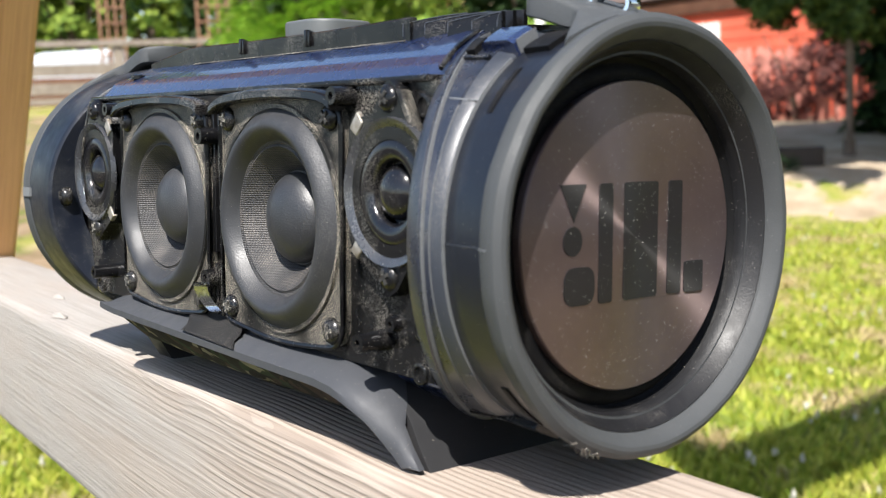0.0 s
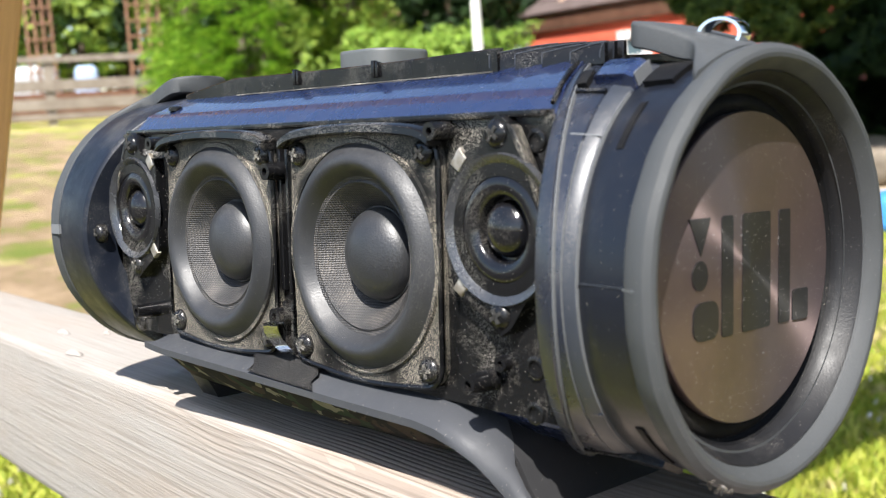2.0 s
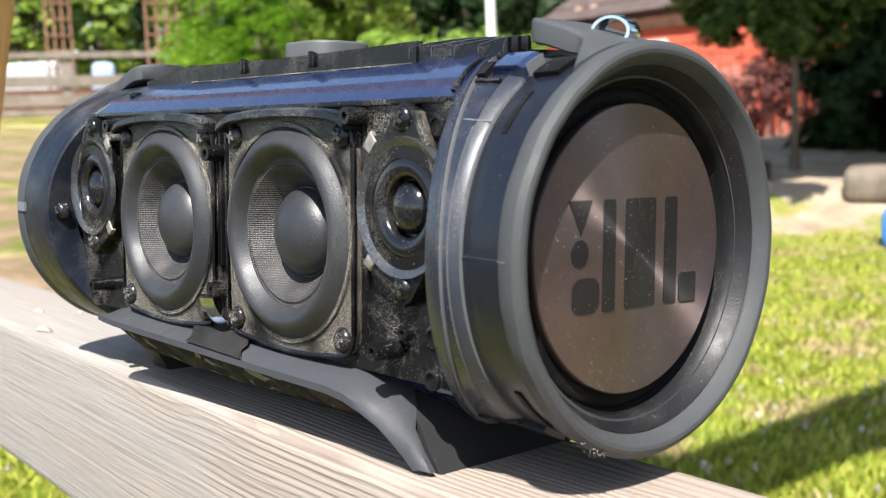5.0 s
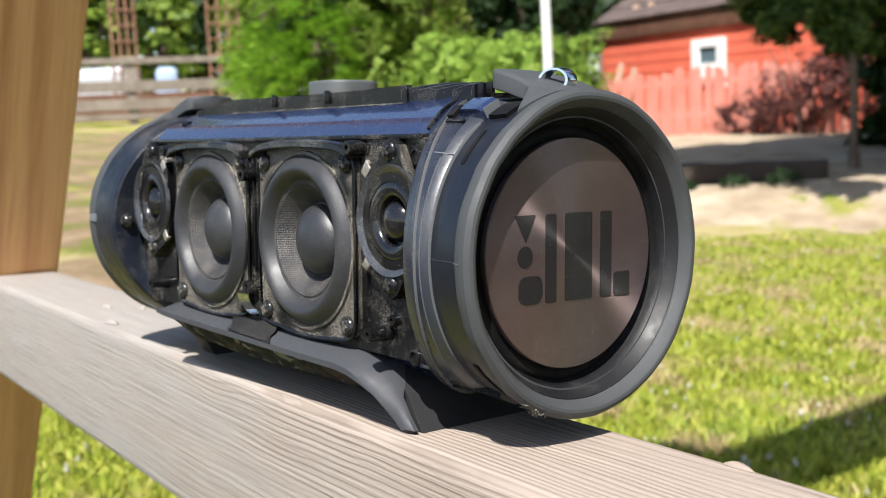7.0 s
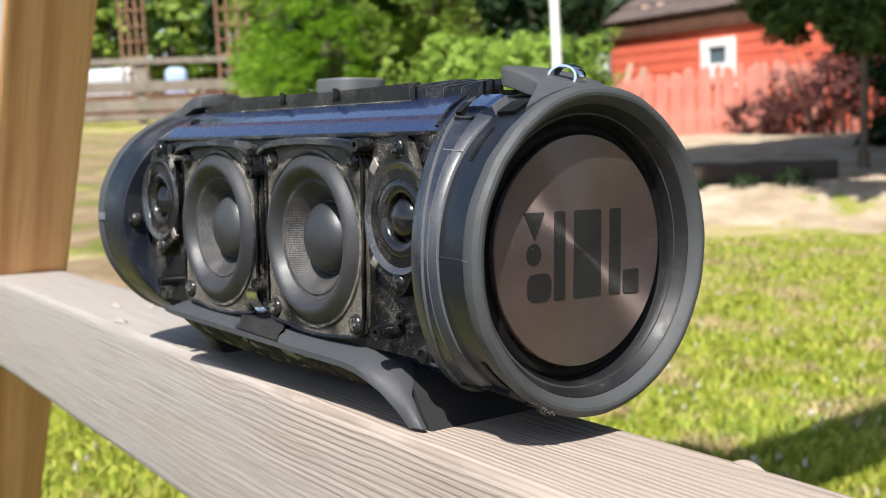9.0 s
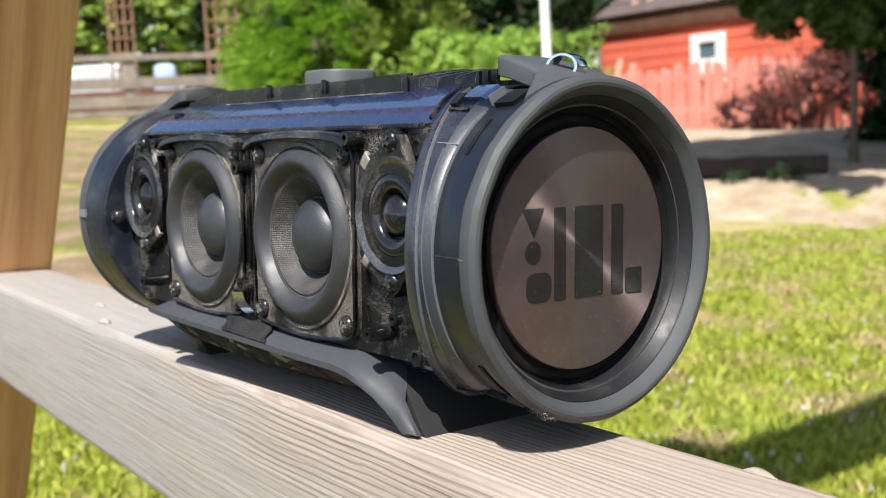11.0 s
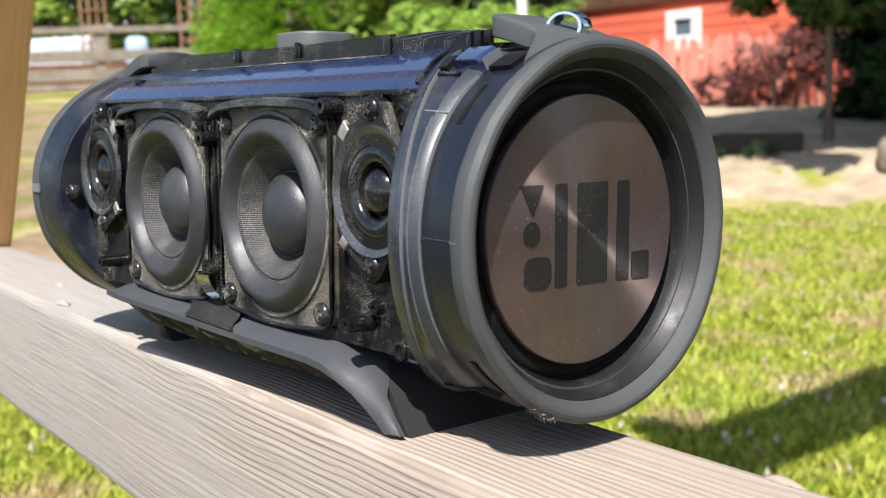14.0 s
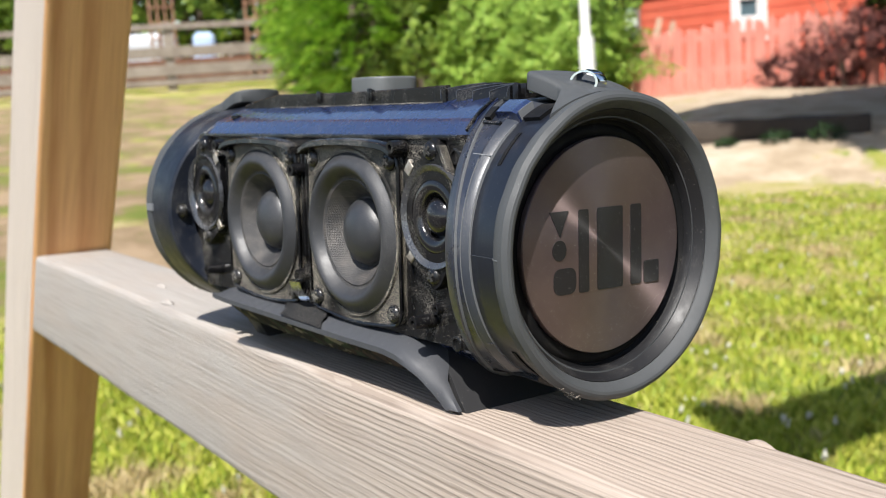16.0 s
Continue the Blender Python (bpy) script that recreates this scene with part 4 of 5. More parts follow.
        ring = [(0.1590, 0.0500), (0.1590, 0.0580), (0.1597, 0.0592), (0.1640, 0.0599), (0.1660, 0.0596), (0.1672, 0.0580), (0.1668, 0.0560), (0.1600, 0.0511), (0.1530, 0.0490)]
        add("end_ring", barrel([(x, r, 0.0) for x, r in ring], 128, wobble=0.006), GREY_RUBBER, speaker, "dark grey rubber end ring", 24)
        add("scuff_mark", barrel([(0.1560, 0.0585, 0.0), (0.1562, 0.0601, 0.0), (0.1640, 0.0604, 0.0), (0.1642, 0.0590, 0.0)], 3, -0.5, 3.5), WORN, speaker, "pale scuffed nick")
    add("passive_edge", barrel([(0.1572, 0.0498, 0), (0.1545, 0.0490, 0), (0.1538, 0.0478, 0), (0.1552, 0.0462, 0), (0.1550, 0.0444, 0), (0.1542, 0.0424, 0)], 96), GAP, speaker, "black rubber radiator edge", 60)
    d = add("radiator_disc", barrel([(0.1545, 0.0426, 0), (0.1572, 0.0430, 0), (0.1578, 0.0427, 0), (0.1581, 0.030, 0), (0.1583, 0.0, 0)], 128), DISC, speaker, "brown-grey spun metal disc with a dark printed mark", 30)
    if s > 0:
        marks(d)
    # tongue that runs from the ring over the top, flat on its inner part
    rows = []
    for i in range(31):
        u = i / 30
        x = 0.1236 + 0.0380 * (1 - math.cos(0.5 * math.pi * u) if u < 0.35 else u * u * 1.12 - 0.12 * u ** 3 + 0.0077 * (1 - u))
        w = math.sqrt(max(0.004, 1 - max(0.0, (0.1326 - x) / 0.0091) ** 2))
        lo = -0.0095 - 0.0150 * w - 0.0180 * step(0.1480, 0.1640, x)
        hi = -0.0095 + 0.0145 * w + 0.0180 * step(0.1360, 0.1610, x)
        near = step(0.143, 0.158, x)
        thick = 0.0076 - 0.0034 * near
        def top(y):
            return AXIS[2] + 0.0602 + 0.0094 * (1 - step(0.124, 0.166, x)) - (2.0 + 6.7 * near) * (y - AXIS[1]) ** 2
        e = min(0.0014, 0.2 * (hi - lo))
        across = [lo + e + (hi - lo - 2 * e) * j / 10 for j in range(11)]
        loop = [(x, y, top(y)) for y in across]
        loop += [(x, hi - 0.3 * e, top(hi) - 0.3 * e), (x, hi, top(hi) - e), (x, hi, top(hi) - thick + 0.5 * e)]
        loop += [(x, y, top(y) - thick) for y in across[::-1]]
        loop += [(x, lo, top(lo) - thick + 0.5 * e), (x, lo, top(lo) - e), (x, lo + 0.3 * e, top(lo) - 0.3 * e)]
        rows.append(loop)
    b = strip(rows)
    t = add("tongue", b, GREY_RUBBER, speaker, "grey rubber tongue that holds the strap eye", 50)
    if s < 0:
        return
    rows = []
    for a in range(-30, 211, 15):
        c, q = math.cos(radians(a)), math.sin(radians(a))
        rows.append([(0.1495 + r * c, -0.0095 + y + 0.35 * r * c, AXIS[2] + 0.0640 + r * 0.80 * q) for r, y in ((0.0058, -0.0024), (0.0063, 0.0), (0.0059, 0.0024), (0.0048, 0.0024), (0.0045, 0.0), (0.0048, -0.0024))])
    add("strap_eye", strip(rows), CHROME, t, "chromed metal strap eye", 60)


def marks(d):
    """The printed mark: plain dark shapes on the disc."""
    x0, x1 = 0.1575, 0.15845
    def m(outline):
        part("printed_shape", plate([(AXIS[1] + y, AXIS[2] + z) for y, z in outline], x0, x1, "yz"), MARK, d)
    m([(-0.0295, 0.0152), (-0.0197, 0.0152), (-0.0242, 0.0053)])
    m([(-0.0246 + 0.0036 * math.cos(radians(a)), 0.0002 + 0.0040 * math.sin(radians(a))) for a in range(0, 360, 20)])
    for y0, y1 in ((-0.0145, -0.0090), (-0.0045, 0.0098), (0.0143, 0.0205)):
        m(rounded(y0, -0.0174, y1, 0.0152, 0.0010, 3))
    m(rounded(-0.0277, -0.0172, -0.0160, -0.0068, 0.0035, 4))
    m(rounded(0.0220, -0.0176, 0.0308, -0.0085, 0.0010, 3))


for s in (1, -1):
    end(s)


def scuff():
    """Torn rubber at the foot of the end ring."""
    rng = random.Random(6)
    bm = bmesh.new()
    for _ in range(26):
        a = radians(rng.gauss(-63, 3.0))
        r = rng.uniform(0.0590, 0.0606)
        x = rng.uniform(0.1625, 0.1675)
        p = Vector((x, AXIS[1] - r * math.cos(a), AXIS[2] + r * math.sin(a)))
        d = Vector((rng.gauss(0, 1), rng.gauss(0, 1), rng.gauss(0, 1))).normalized() * 0.0016
        bm = tube([tuple(p - d), tuple(p + Vector((0.0004, -0.0004, -0.0004))), tuple(p + d)], 0.00035, 5, bm, 0.0001)
    return bm


tagged(part("scuff", scuff(), DUSTY, speaker, "torn scuffed rubber"), kind="stuff")

# ---- top of the case ----
pad = plate(rounded(-0.0205, -0.0165, 0.0105, 0.012, 0.010, 6), CZ + 0.0600, CZ + 0.0722, "xy", 0.0012, 3)
part("button_pad", pad, PAD_RUBBER, speaker, "raised grey rubber button pad", 50)


def roof_height(x):
    """The top panel sags a little in the middle and slopes off towards its far end."""
    return CZ + 0.0648 + 0.0010 * min(1.0, (x / 0.085) ** 2) - 0.0052 * min(1.0, max(0.0, (-0.072 - x) / 0.040))


rows = []
for i in range(25):
    x = -0.112 + 0.192 * i / 24
    z = roof_height(x)
    rows.append([(x, -0.0272, CZ + 0.0580), (x, -0.0274, z - 0.0006), (x, -0.0268, z), (x, -0.0245, z), (x, -0.0242, z - 0.0022), (x, 0.020, z - 0.0022), (x, 0.022, CZ + 0.056)])
part("top_panel", strip(rows), BLACK, speaker, "black top panel with a dusty lip", 30)
part("dust_line", strip([[(-0.070 + 0.148 * i / 20, -0.0280 + 0.0003 * math.sin(5 * i), CZ + 0.0580), (-0.070 + 0.148 * i / 20, -0.0274, CZ + 0.0586), (-0.070 + 0.148 * i / 20, -0.0265, CZ + 0.0580)] for i in range(21)]), PALE_DUST, speaker, "line of dust along the top lip")
for x in (0.0198, -0.0280):
    part("peg", box((x - 0.0009, -0.0284, CZ + 0.0600), (x + 0.0009, -0.0264, CZ + 0.0660), 0.0003), BLACK, speaker)
    part("peg", box((x + 0.0016, -0.0284, CZ + 0.0600), (x + 0.0028, -0.0264, CZ + 0.0654), 0.0003), BLACK, speaker)
bed = [[(x, -0.0205, CZ + 0.0575), (x, -0.0205, CZ + 0.0606), (x, 0.018, CZ + 0.0626), (x, 0.018, CZ + 0.0575)] for x in (0.079, 0.09, 0.10, 0.11, 0.1205)]
part("fin_bed", strip(bed), BLACK, speaker, "black ribbed end of the top panel")
for k in range(5):
    # louvre blades: each starts at the front lip, rises and runs slantwise back
    rows = []
    for i in range(15):
        u = i / 14
        fx = 0.0768 + 0.0107 * k + u * min(0.026, 0.0440 - 0.0107 * k)
        fy = -0.0276 + 0.0004 * k + 0.45 * (fx - 0.0768 - 0.0107 * k)
        t = CZ + 0.0636 - 0.0005 * k + 0.0025 * (1 - (1 - u) ** 2)
        rows.append([(fx, fy, CZ + 0.0582), (fx, fy + 0.0001, t - 0.0005), (fx, fy + 0.0004, t), (fx, fy + 0.0013, t), (fx, fy + 0.0016, t - 0.0004), (fx, fy + 0.0017, CZ + 0.0582)])
    fin = part("fin", strip(rows), BLACK, speaker)
    # a thin pale line paints the light on each blade's dusty edge
    x0, y0, z0 = rows[0][1]
    part("worn_or_lit_edge", tube([(x0 - 0.0001, y0, CZ + 0.0596), (x0 - 0.0001, y0, z0)] + [(p[2][0], p[2][1] - 0.0002, p[2][2]) for p in rows[:12]], 0.00020, 5), PALE_BAND, fin)
# curved ridge that closes the flat strips at either end
for s in (1,):
    arc = []
    for i in range(15):
        a = radians(50 + 38 * i / 14)
        y, z = AXIS[1] - 0.0606 * math.cos(a), 0.0606 * math.sin(a)
        arc.append((s * (end_plane(y, z) - 0.0022), y, AXIS[2] + z))
    part("ridge", tube(arc, 0.0008, 6), BLACK, speaker)
part("nick", lathe([(0.0, 0.003), (0.0016, 0.0030), (0.0022, 0.0015), (0.0022, 0.0)], 14, "z", (-0.1035, -0.0375, CZ + 0.0530)), BLACK, speaker)


# ---- the ground ----
EYE0 = (0.441, -0.291)
AHEAD = Vector((math.cos(radians(141.6)), math.sin(radians(141.6))))
DEPTH = 0.90  # the yard lies this much nearer along the line of sight than its bearings alone say
LAWN = -0.66


def land(x, y):
    """The ground's height, how bare it is and how earthy: lawn near by, a sandy bank and a gravel yard beyond, rising towards the fence."""
    v = Vector((x - EYE0[0], y - EYE0[1]))
    dx, dy = v + (1 / DEPTH - 1) * v.dot(AHEAD) * AHEAD
    d = math.hypot(dx, dy)
    a = math.degrees(math.atan2(dy, dx)) % 360
    left = step(131, 152, a) * (1 - step(205, 240, a))
    right = 1 - step(128, 141, a) if a < 200 else 0.0
    wave = 0.25 * noise.noise(Vector((x * 0.35, y * 0.35, 0)))
    z = LAWN + left * 0.047 * max(0, min(d, 30) - 3.0)
    z += right * (0.22 * step(7.3 + wave, 8.3 + wave, d) + 0.030 * max(0, min(d, 13.5) - 9))
    z += 0.02 * noise.noise(Vector((x * 0.9, y * 0.9, 2)))
    ragged = wave + 0.45 * noise.noise(Vector((x * 2.3, y * 2.3, 4)))
    bare = right * step(6.9 + ragged, 8.1 + ragged, d) + left * (0.75 * step(3.4, 5.0, d) * (1 - step(17, 22, d)))
    return z, min(1.0, bare), left


def ground_mesh():
    me = bpy.data.meshes.new("ground")
    rad = [0.0]
    r = 0.35
    while r < 2500:
        rad.append(r)
        r *= 1.045 if r < 40 else 1.35
    n = 240
    vs, bare, unseen_dark, earth = [], [], [], []
    for r in rad[1:]:
        for k in range(n):
            a = 2 * math.pi * k / n
            x, y = EYE0[0] + r * math.cos(a), EYE0[1] + r * math.sin(a)
            z, b, e = land(x, y)
            vs.append((x, y, z))
            bare.append(b)
            earth.append(e)
            # added dark ground behind the camera and off to its right
            unseen_dark.append(max(step(0.05, 0.7, -(y + 0.3) + 0.05 * (x - 0.5)), step(1.3, 2.4, x - 0.1 * max(0.0, y))))
    m = len(rad) - 1
    fs = [tuple(range(n))]
    for i in range(m - 1):
        for k in range(n):
            fs.append((i * n + k, (i + 1) * n + k, (i + 1) * n + (k + 1) % n, i * n + (k + 1) % n))
    me.from_pydata(vs, [], fs)
    at = me.attributes.new("bare", "FLOAT", "POINT")
    at.data.foreach_set("value", bare)
    at = me.attributes.new("earth", "FLOAT", "POINT")
    at.data.foreach_set("value", earth)
    at = me.attributes.new("unseen_dark", "FLOAT", "POINT")
    at.data.foreach_set("value", unseen_dark)
    me.materials.append(GROUND)
    ob = new("ground", me)
    smooth(ob, 80)
    return tagged(ob, "patchy sunlit lawn with dry spots, running into sandy gravel", "ground", kind="structure")


ground_mesh()


def polar(a, d):
    """A place in the yard by its bearing and range."""
    v = Vector((d * math.cos(radians(a)), d * math.sin(radians(a))))
    v -= (1 - DEPTH) * v.dot(AHEAD) * AHEAD
    return EYE0[0] + v.x, EYE0[1] + v.y


def fleck_mesh(name, quads, mat):
    me = bpy.data.meshes.new(name)
    vs = np.array(quads, dtype=float).reshape(-1, 3)
    me.from_pydata(vs.tolist(), [], [(i, i + 1, i + 2, i + 3) for i in range(0, len(vs), 4)])
    me.materials.append(mat)
    return me


def grass():
    rng = random.Random(4)
    q = []
    for _ in range(150000):
        a = rng.uniform(104, 172)
        d = 1.0 + 7.5 * rng.random() ** 1.6
        x, y = polar(a, d)
        z, b, _ = land(x, y)
        if rng.random() < min(1, b * 2.5) or (noise.noise(Vector((x * 1.3, y * 1.3, 5))) < -0.42 and rng.random() < 0.6):
            continue
        h = rng.uniform(0.012, 0.034) * (1 - 0.06 * d)
        w = rng.uniform(0.0025, 0.005) * (1 + 0.25 * d)
        t = rng.uniform(0, 6.28)
        cx, cy = w * math.cos(t), w * math.sin(t)
        lx, ly = rng.gauss(0, 0.5) * h, rng.gauss(0, 0.5) * h
        q += [(x - cx, y - cy, z - 0.004), (x + cx, y + cy, z - 0.004), (x + lx + cx * 0.3, y + ly + cy * 0.3, z + h), (x + lx - cx * 0.3, y + ly - cy * 0.3, z + h)]
    for _ in range(90000):
        a, d = rng.uniform(0, 360), 0.3 + 6.0 * rng.random() ** 0.8
        x, y = polar(a, d)
        if -(y + 0.3) + 0.05 * (x - 0.5) > 0.25 or x - 0.1 * y > 1.6:
            continue
        z, b, _ = land(x, y)
        if rng.random() < min(1, b * 2.5):
            continue
        h = rng.uniform(0.012, 0.034)
        t = rng.uniform(0, 6.28)
        cx, cy = 0.006 * math.cos(t), 0.006 * math.sin(t)
        lx, ly = rng.gauss(0, 0.5) * h, rng.gauss(0, 0.5) * h
        q += [(x - cx, y - cy, z - 0.004), (x + cx, y + cy, z - 0.004), (x + lx + cx * 0.3, y + ly + cy * 0.3, z + h), (x + lx - cx * 0.3, y + ly - cy * 0.3, z + h)]
    tagged(new("grass", fleck_mesh("grass", q, BLADE)), "short sunlit green and yellowing grass", "grass", kind="stuff")


grass()


def clover():
    rng = random.Random(9)
    bm = bmesh.new()
    for _ in range(620):
        a = rng.uniform(104, 172)
        d = 1.3 + 5.5 * rng.random() ** 1.3
        x, y = polar(a, d)
        z, b, _ = land(x, y)
        if b > 0.3 or noise.noise(Vector((x * 1.1, y * 1.1, 9))) < -0.1:
            continue
        r = rng.uniform(0.004, 0.0075)
        own = bmesh.new()
        bmesh.ops.create_icosphere(own, subdivisions=1, radius=r)
        for v in own.verts:
            v.co = v.co * rng.uniform(0.8, 1.15) + Vector((x, y, z + rng.uniform(0.018, 0.035)))
        bm = merge(bm, own)
    ob = part("clover_flowers", bm, PETAL)
    tagged(ob, "white clover heads scattered in the lawn", "flowers", kind="stuff")


clover()


# ---- plants ----
def crown_mesh(name, blobs, count, leaf, mat, seed, droop=0.0, flat=0.6):
    """Leaves strewn through lumpy volumes. blobs: centre and radii."""
    rng = random.Random(seed)
    q = []
    for c, r in blobs:
        for _ in range(count):
            while True:
                p = Vector((rng.gauss(0, 1), rng.gauss(0, 1), rng.gauss(0, 1)))
                if p.length > 0.1:
                    break
            p.normalize()
            k = 0.80 + 0.42 * noise.noise(p * 2.3 + Vector(c)) + 0.22 * noise.noise(p * 5.5 + Vector(c))
            k *= rng.uniform(0.55, 1.0) ** 0.4
            at = Vector((c[0] + p.x * r[0] * k, c[1] + p.y * r[1] * k, c[2] + p.z * r[2] * k))
            if noise.noise(at * (0.9 / r[0]) * 2.2) < -0.18:
                continue
            s = leaf * rng.uniform(0.6, 1.5)
            u = Vector((rng.gauss(0, 1), rng.gauss(0, 1), rng.gauss(0, flat) - droop)).normalized()
            w = u.cross(p + Vector((0.01, 0.02, 0.03))).normalized()
            u, w = u * s, w * s * 0.5
            q += [tuple(at - u), tuple(at + w), tuple(at + u), tuple(at - w)]
    return fleck_mesh(name, q, mat)


def plant(name, a, d, label, category, blobs, count, leaf, mat, seed, trunk=0.0, stems=3, **kw):
    x, y = polar(a, d)
    z = land(x, y)[0]
    ob = thing(name, Matrix.Translation((x, y, z - 0.02)), label, category)
    rng = random.Random(seed)
    top = max(c[2] + 0.5 * r[2] for c, r in blobs)
    bm = bmesh.new()
    for k in range(stems):
        t = rng.uniform(0, 6.28)
        s = 0.35 * top * (0.2 if stems == 1 else 1)
        bm = tube([(0, 0, 0), (0.15 * s * math.cos(t), 0.15 * s * math.sin(t), top * 0.3), (0.5 * s * math.cos(t), 0.5 * s * math.sin(t), top * 0.6), (s * math.cos(t), s * math.sin(t), top * 0.95)], trunk or 0.03 * top, 7, bm, 0.004 * top)
    part("trunk", bm, BARK, ob)
    c = new("crown", crown_mesh("crown", blobs, count, leaf, mat, seed, **kw))
    c.parent = ob
    return ob


def conifer(a, d, blobs, sprays, seed):
    """Feathery sprays that reach outwards and droop at their tips, with dark gaps between them."""
    # a core of near-black leaves paints the shade between the sprays
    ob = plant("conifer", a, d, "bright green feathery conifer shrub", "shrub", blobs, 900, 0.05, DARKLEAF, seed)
    rng = random.Random(seed + 50)
    q = []
    for c, r in blobs:
        for _ in range(sprays):
            p = Vector((rng.gauss(0, 1), rng.gauss(0, 1), rng.gauss(0, 1))).normalized()
            at = Vector((c[0] + p.x * r[0] * 0.80, c[1] + p.y * r[1] * 0.80, c[2] + p.z * r[2] * 0.80))
            if noise.noise(at * 2.6) < -0.10:
                continue
            along = Vector((p.x, p.y, 0.25 * p.z + 0.15 + rng.gauss(0, 0.12))).normalized()
            side = along.cross(Vector((rng.gauss(0, 0.3), rng.gauss(0, 0.3), 1))).normalized()
            n = rng.uniform(0.22, 0.50)
            for k in range(9):
                u = k / 8
                root = at + along * (n * u) - Vector((0, 0, 0.35 * n * u * u))
                for turn_side in (-1, 1):
                    tip = root + (side * turn_side * 0.8 + along * 0.9) * (n * (0.36 - 0.22 * u)) - Vector((0, 0, 0.02))
                    w = (tip - root).cross(side + along * 2).normalized().cross(tip - root).normalized() * 0.012
                    mid = root.lerp(tip, 0.5)
                    q += [tuple(root), tuple(mid + w), tuple(tip), tuple(mid - w)]
    c = new("sprays", fleck_mesh("sprays", q, CONIFER))
    c.parent = ob


def far_trees():
    rng = random.Random(21)
    for k in range(30):
        # trees past k = 16 are unseen, added as dark reflections in the disc
        a = 178.2 - 5.2 * k if k < 17 else 84 - 6.5 * (k - 17)
        if 29 < a < 65:
            continue
        d = 33 + rng.uniform(-3, 4) if k < 17 else 11 + rng.uniform(-0.5, 1.5)
        h = rng.uniform(8.0, 11.0)
        blobs = [((rng.uniform(-1.5, 1.5), rng.uniform(-1, 1), h * f), (2.6, 2.4, h * 0.24)) for f in (0.22, 0.42, 0.62, 0.82)]
        plant("broadleaf_tree", a, d, "tall leafy tree behind the yard, or unseen beside it for reflections", "tree", blobs, 1100, 0.28, DARKLEAF if k % 3 or k > 16 else LEAF, 40 + k, 0.25, 3)


far_trees()
# tall feathery conifer beside the fence, then looser shrubs towards the barn
conifer(146.3, 15.5, [((0, 0, 0.9), (1.05, 1.0, 1.0)), ((0.1, 0.1, 2.0), (0.95, 0.9, 1.2)), ((-0.1, -0.1, 3.3), (0.75, 0.7, 1.2)), ((0, 0, 4.6), (0.5, 0.5, 1.1))], 1500, 3)
conifer(148.2, 18.5, [((0, 0, 0.9), (0.8, 0.8, 1.0)), ((0, 0.1, 2.4), (0.8, 0.8, 1.4)), ((-0.1, 0, 4.0), (0.6, 0.6, 1.2))], 1100, 5)
plant("flowering_shrub", 143.6, 15.0, "leafy green shrub with pale blossom", "shrub", [((0, 0, 0.8), (1.0, 0.9, 0.9)), ((0.2, 0.1, 1.9), (1.0, 0.9, 1.0)), ((0, 0, 2.9), (0.8, 0.7, 0.8))], 9000, 0.034, LEAF, 7)
plant("round_shrub", 137.4, 14.0, "rounded light green shrub", "shrub", [((0, 0, 0.6), (1.25, 1.1, 0.75)), ((0.2, 0.0, 0.9), (1.05, 0.9, 0.70)), ((-0.7, 0.2, 0.75), (0.8, 0.8, 0.6))], 14000, 0.026, LIME, 8)
plant("low_shrub", 141.2, 14.4, "low green garden shrub", "shrub", [((0, 0, 0.5), (0.8, 0.7, 0.7)), ((0.2, 0, 1.0), (0.6, 0.6, 0.6))], 5000, 0.034, LIME, 9)
plant("red_shrub", 124.5, 15.3, "dark red leaved shrub before the pickets", "shrub", [((-0.9, 0.2, 0.22), (0.6, 0.4, 0.35)), ((-0.2, 0.0, 0.35), (0.7, 0.45, 0.5)), ((0.55, -0.2, 0.45), (0.75, 0.5, 0.65)), ((0.7, -0.1, 0.9), (0.6, 0.4, 0.5))], 3400, 0.026, PLUM, 10)
for a, d, h in ((157.5, 26, 4.4), (161, 25.5, 4.8), (166, 25, 4.6), (154.2, 27, 5.0), (171, 25, 4.4), (149.5, 27, 5.0)):
    plant("garden_bush", a, d, "sunlit garden bush behind the board fence", "shrub", [((0, 0, h * 0.3), (1.1, 1.0, h * 0.32)), ((0.2, 0.1, h * 0.7), (1.0, 0.9, h * 0.35))], 1900, 0.10, LIME if h < 4 else LEAF, int(a * 10))
for a, d in ((139.8, 19.5), (136.6, 19.0), (143.5, 21.0)):
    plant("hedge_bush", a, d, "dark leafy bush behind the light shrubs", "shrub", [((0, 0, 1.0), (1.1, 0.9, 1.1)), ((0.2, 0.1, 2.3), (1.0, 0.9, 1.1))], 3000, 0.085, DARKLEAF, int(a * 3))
# overhanging dark tree at the yard's edge; unseen flat leaf layers shade the yard
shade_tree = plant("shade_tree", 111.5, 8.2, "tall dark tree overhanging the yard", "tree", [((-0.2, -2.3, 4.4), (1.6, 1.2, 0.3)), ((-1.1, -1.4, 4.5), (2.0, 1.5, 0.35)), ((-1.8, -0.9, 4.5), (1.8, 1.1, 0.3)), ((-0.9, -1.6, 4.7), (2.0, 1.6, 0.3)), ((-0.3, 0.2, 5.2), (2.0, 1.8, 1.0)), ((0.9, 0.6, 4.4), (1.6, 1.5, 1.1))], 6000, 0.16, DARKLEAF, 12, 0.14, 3)
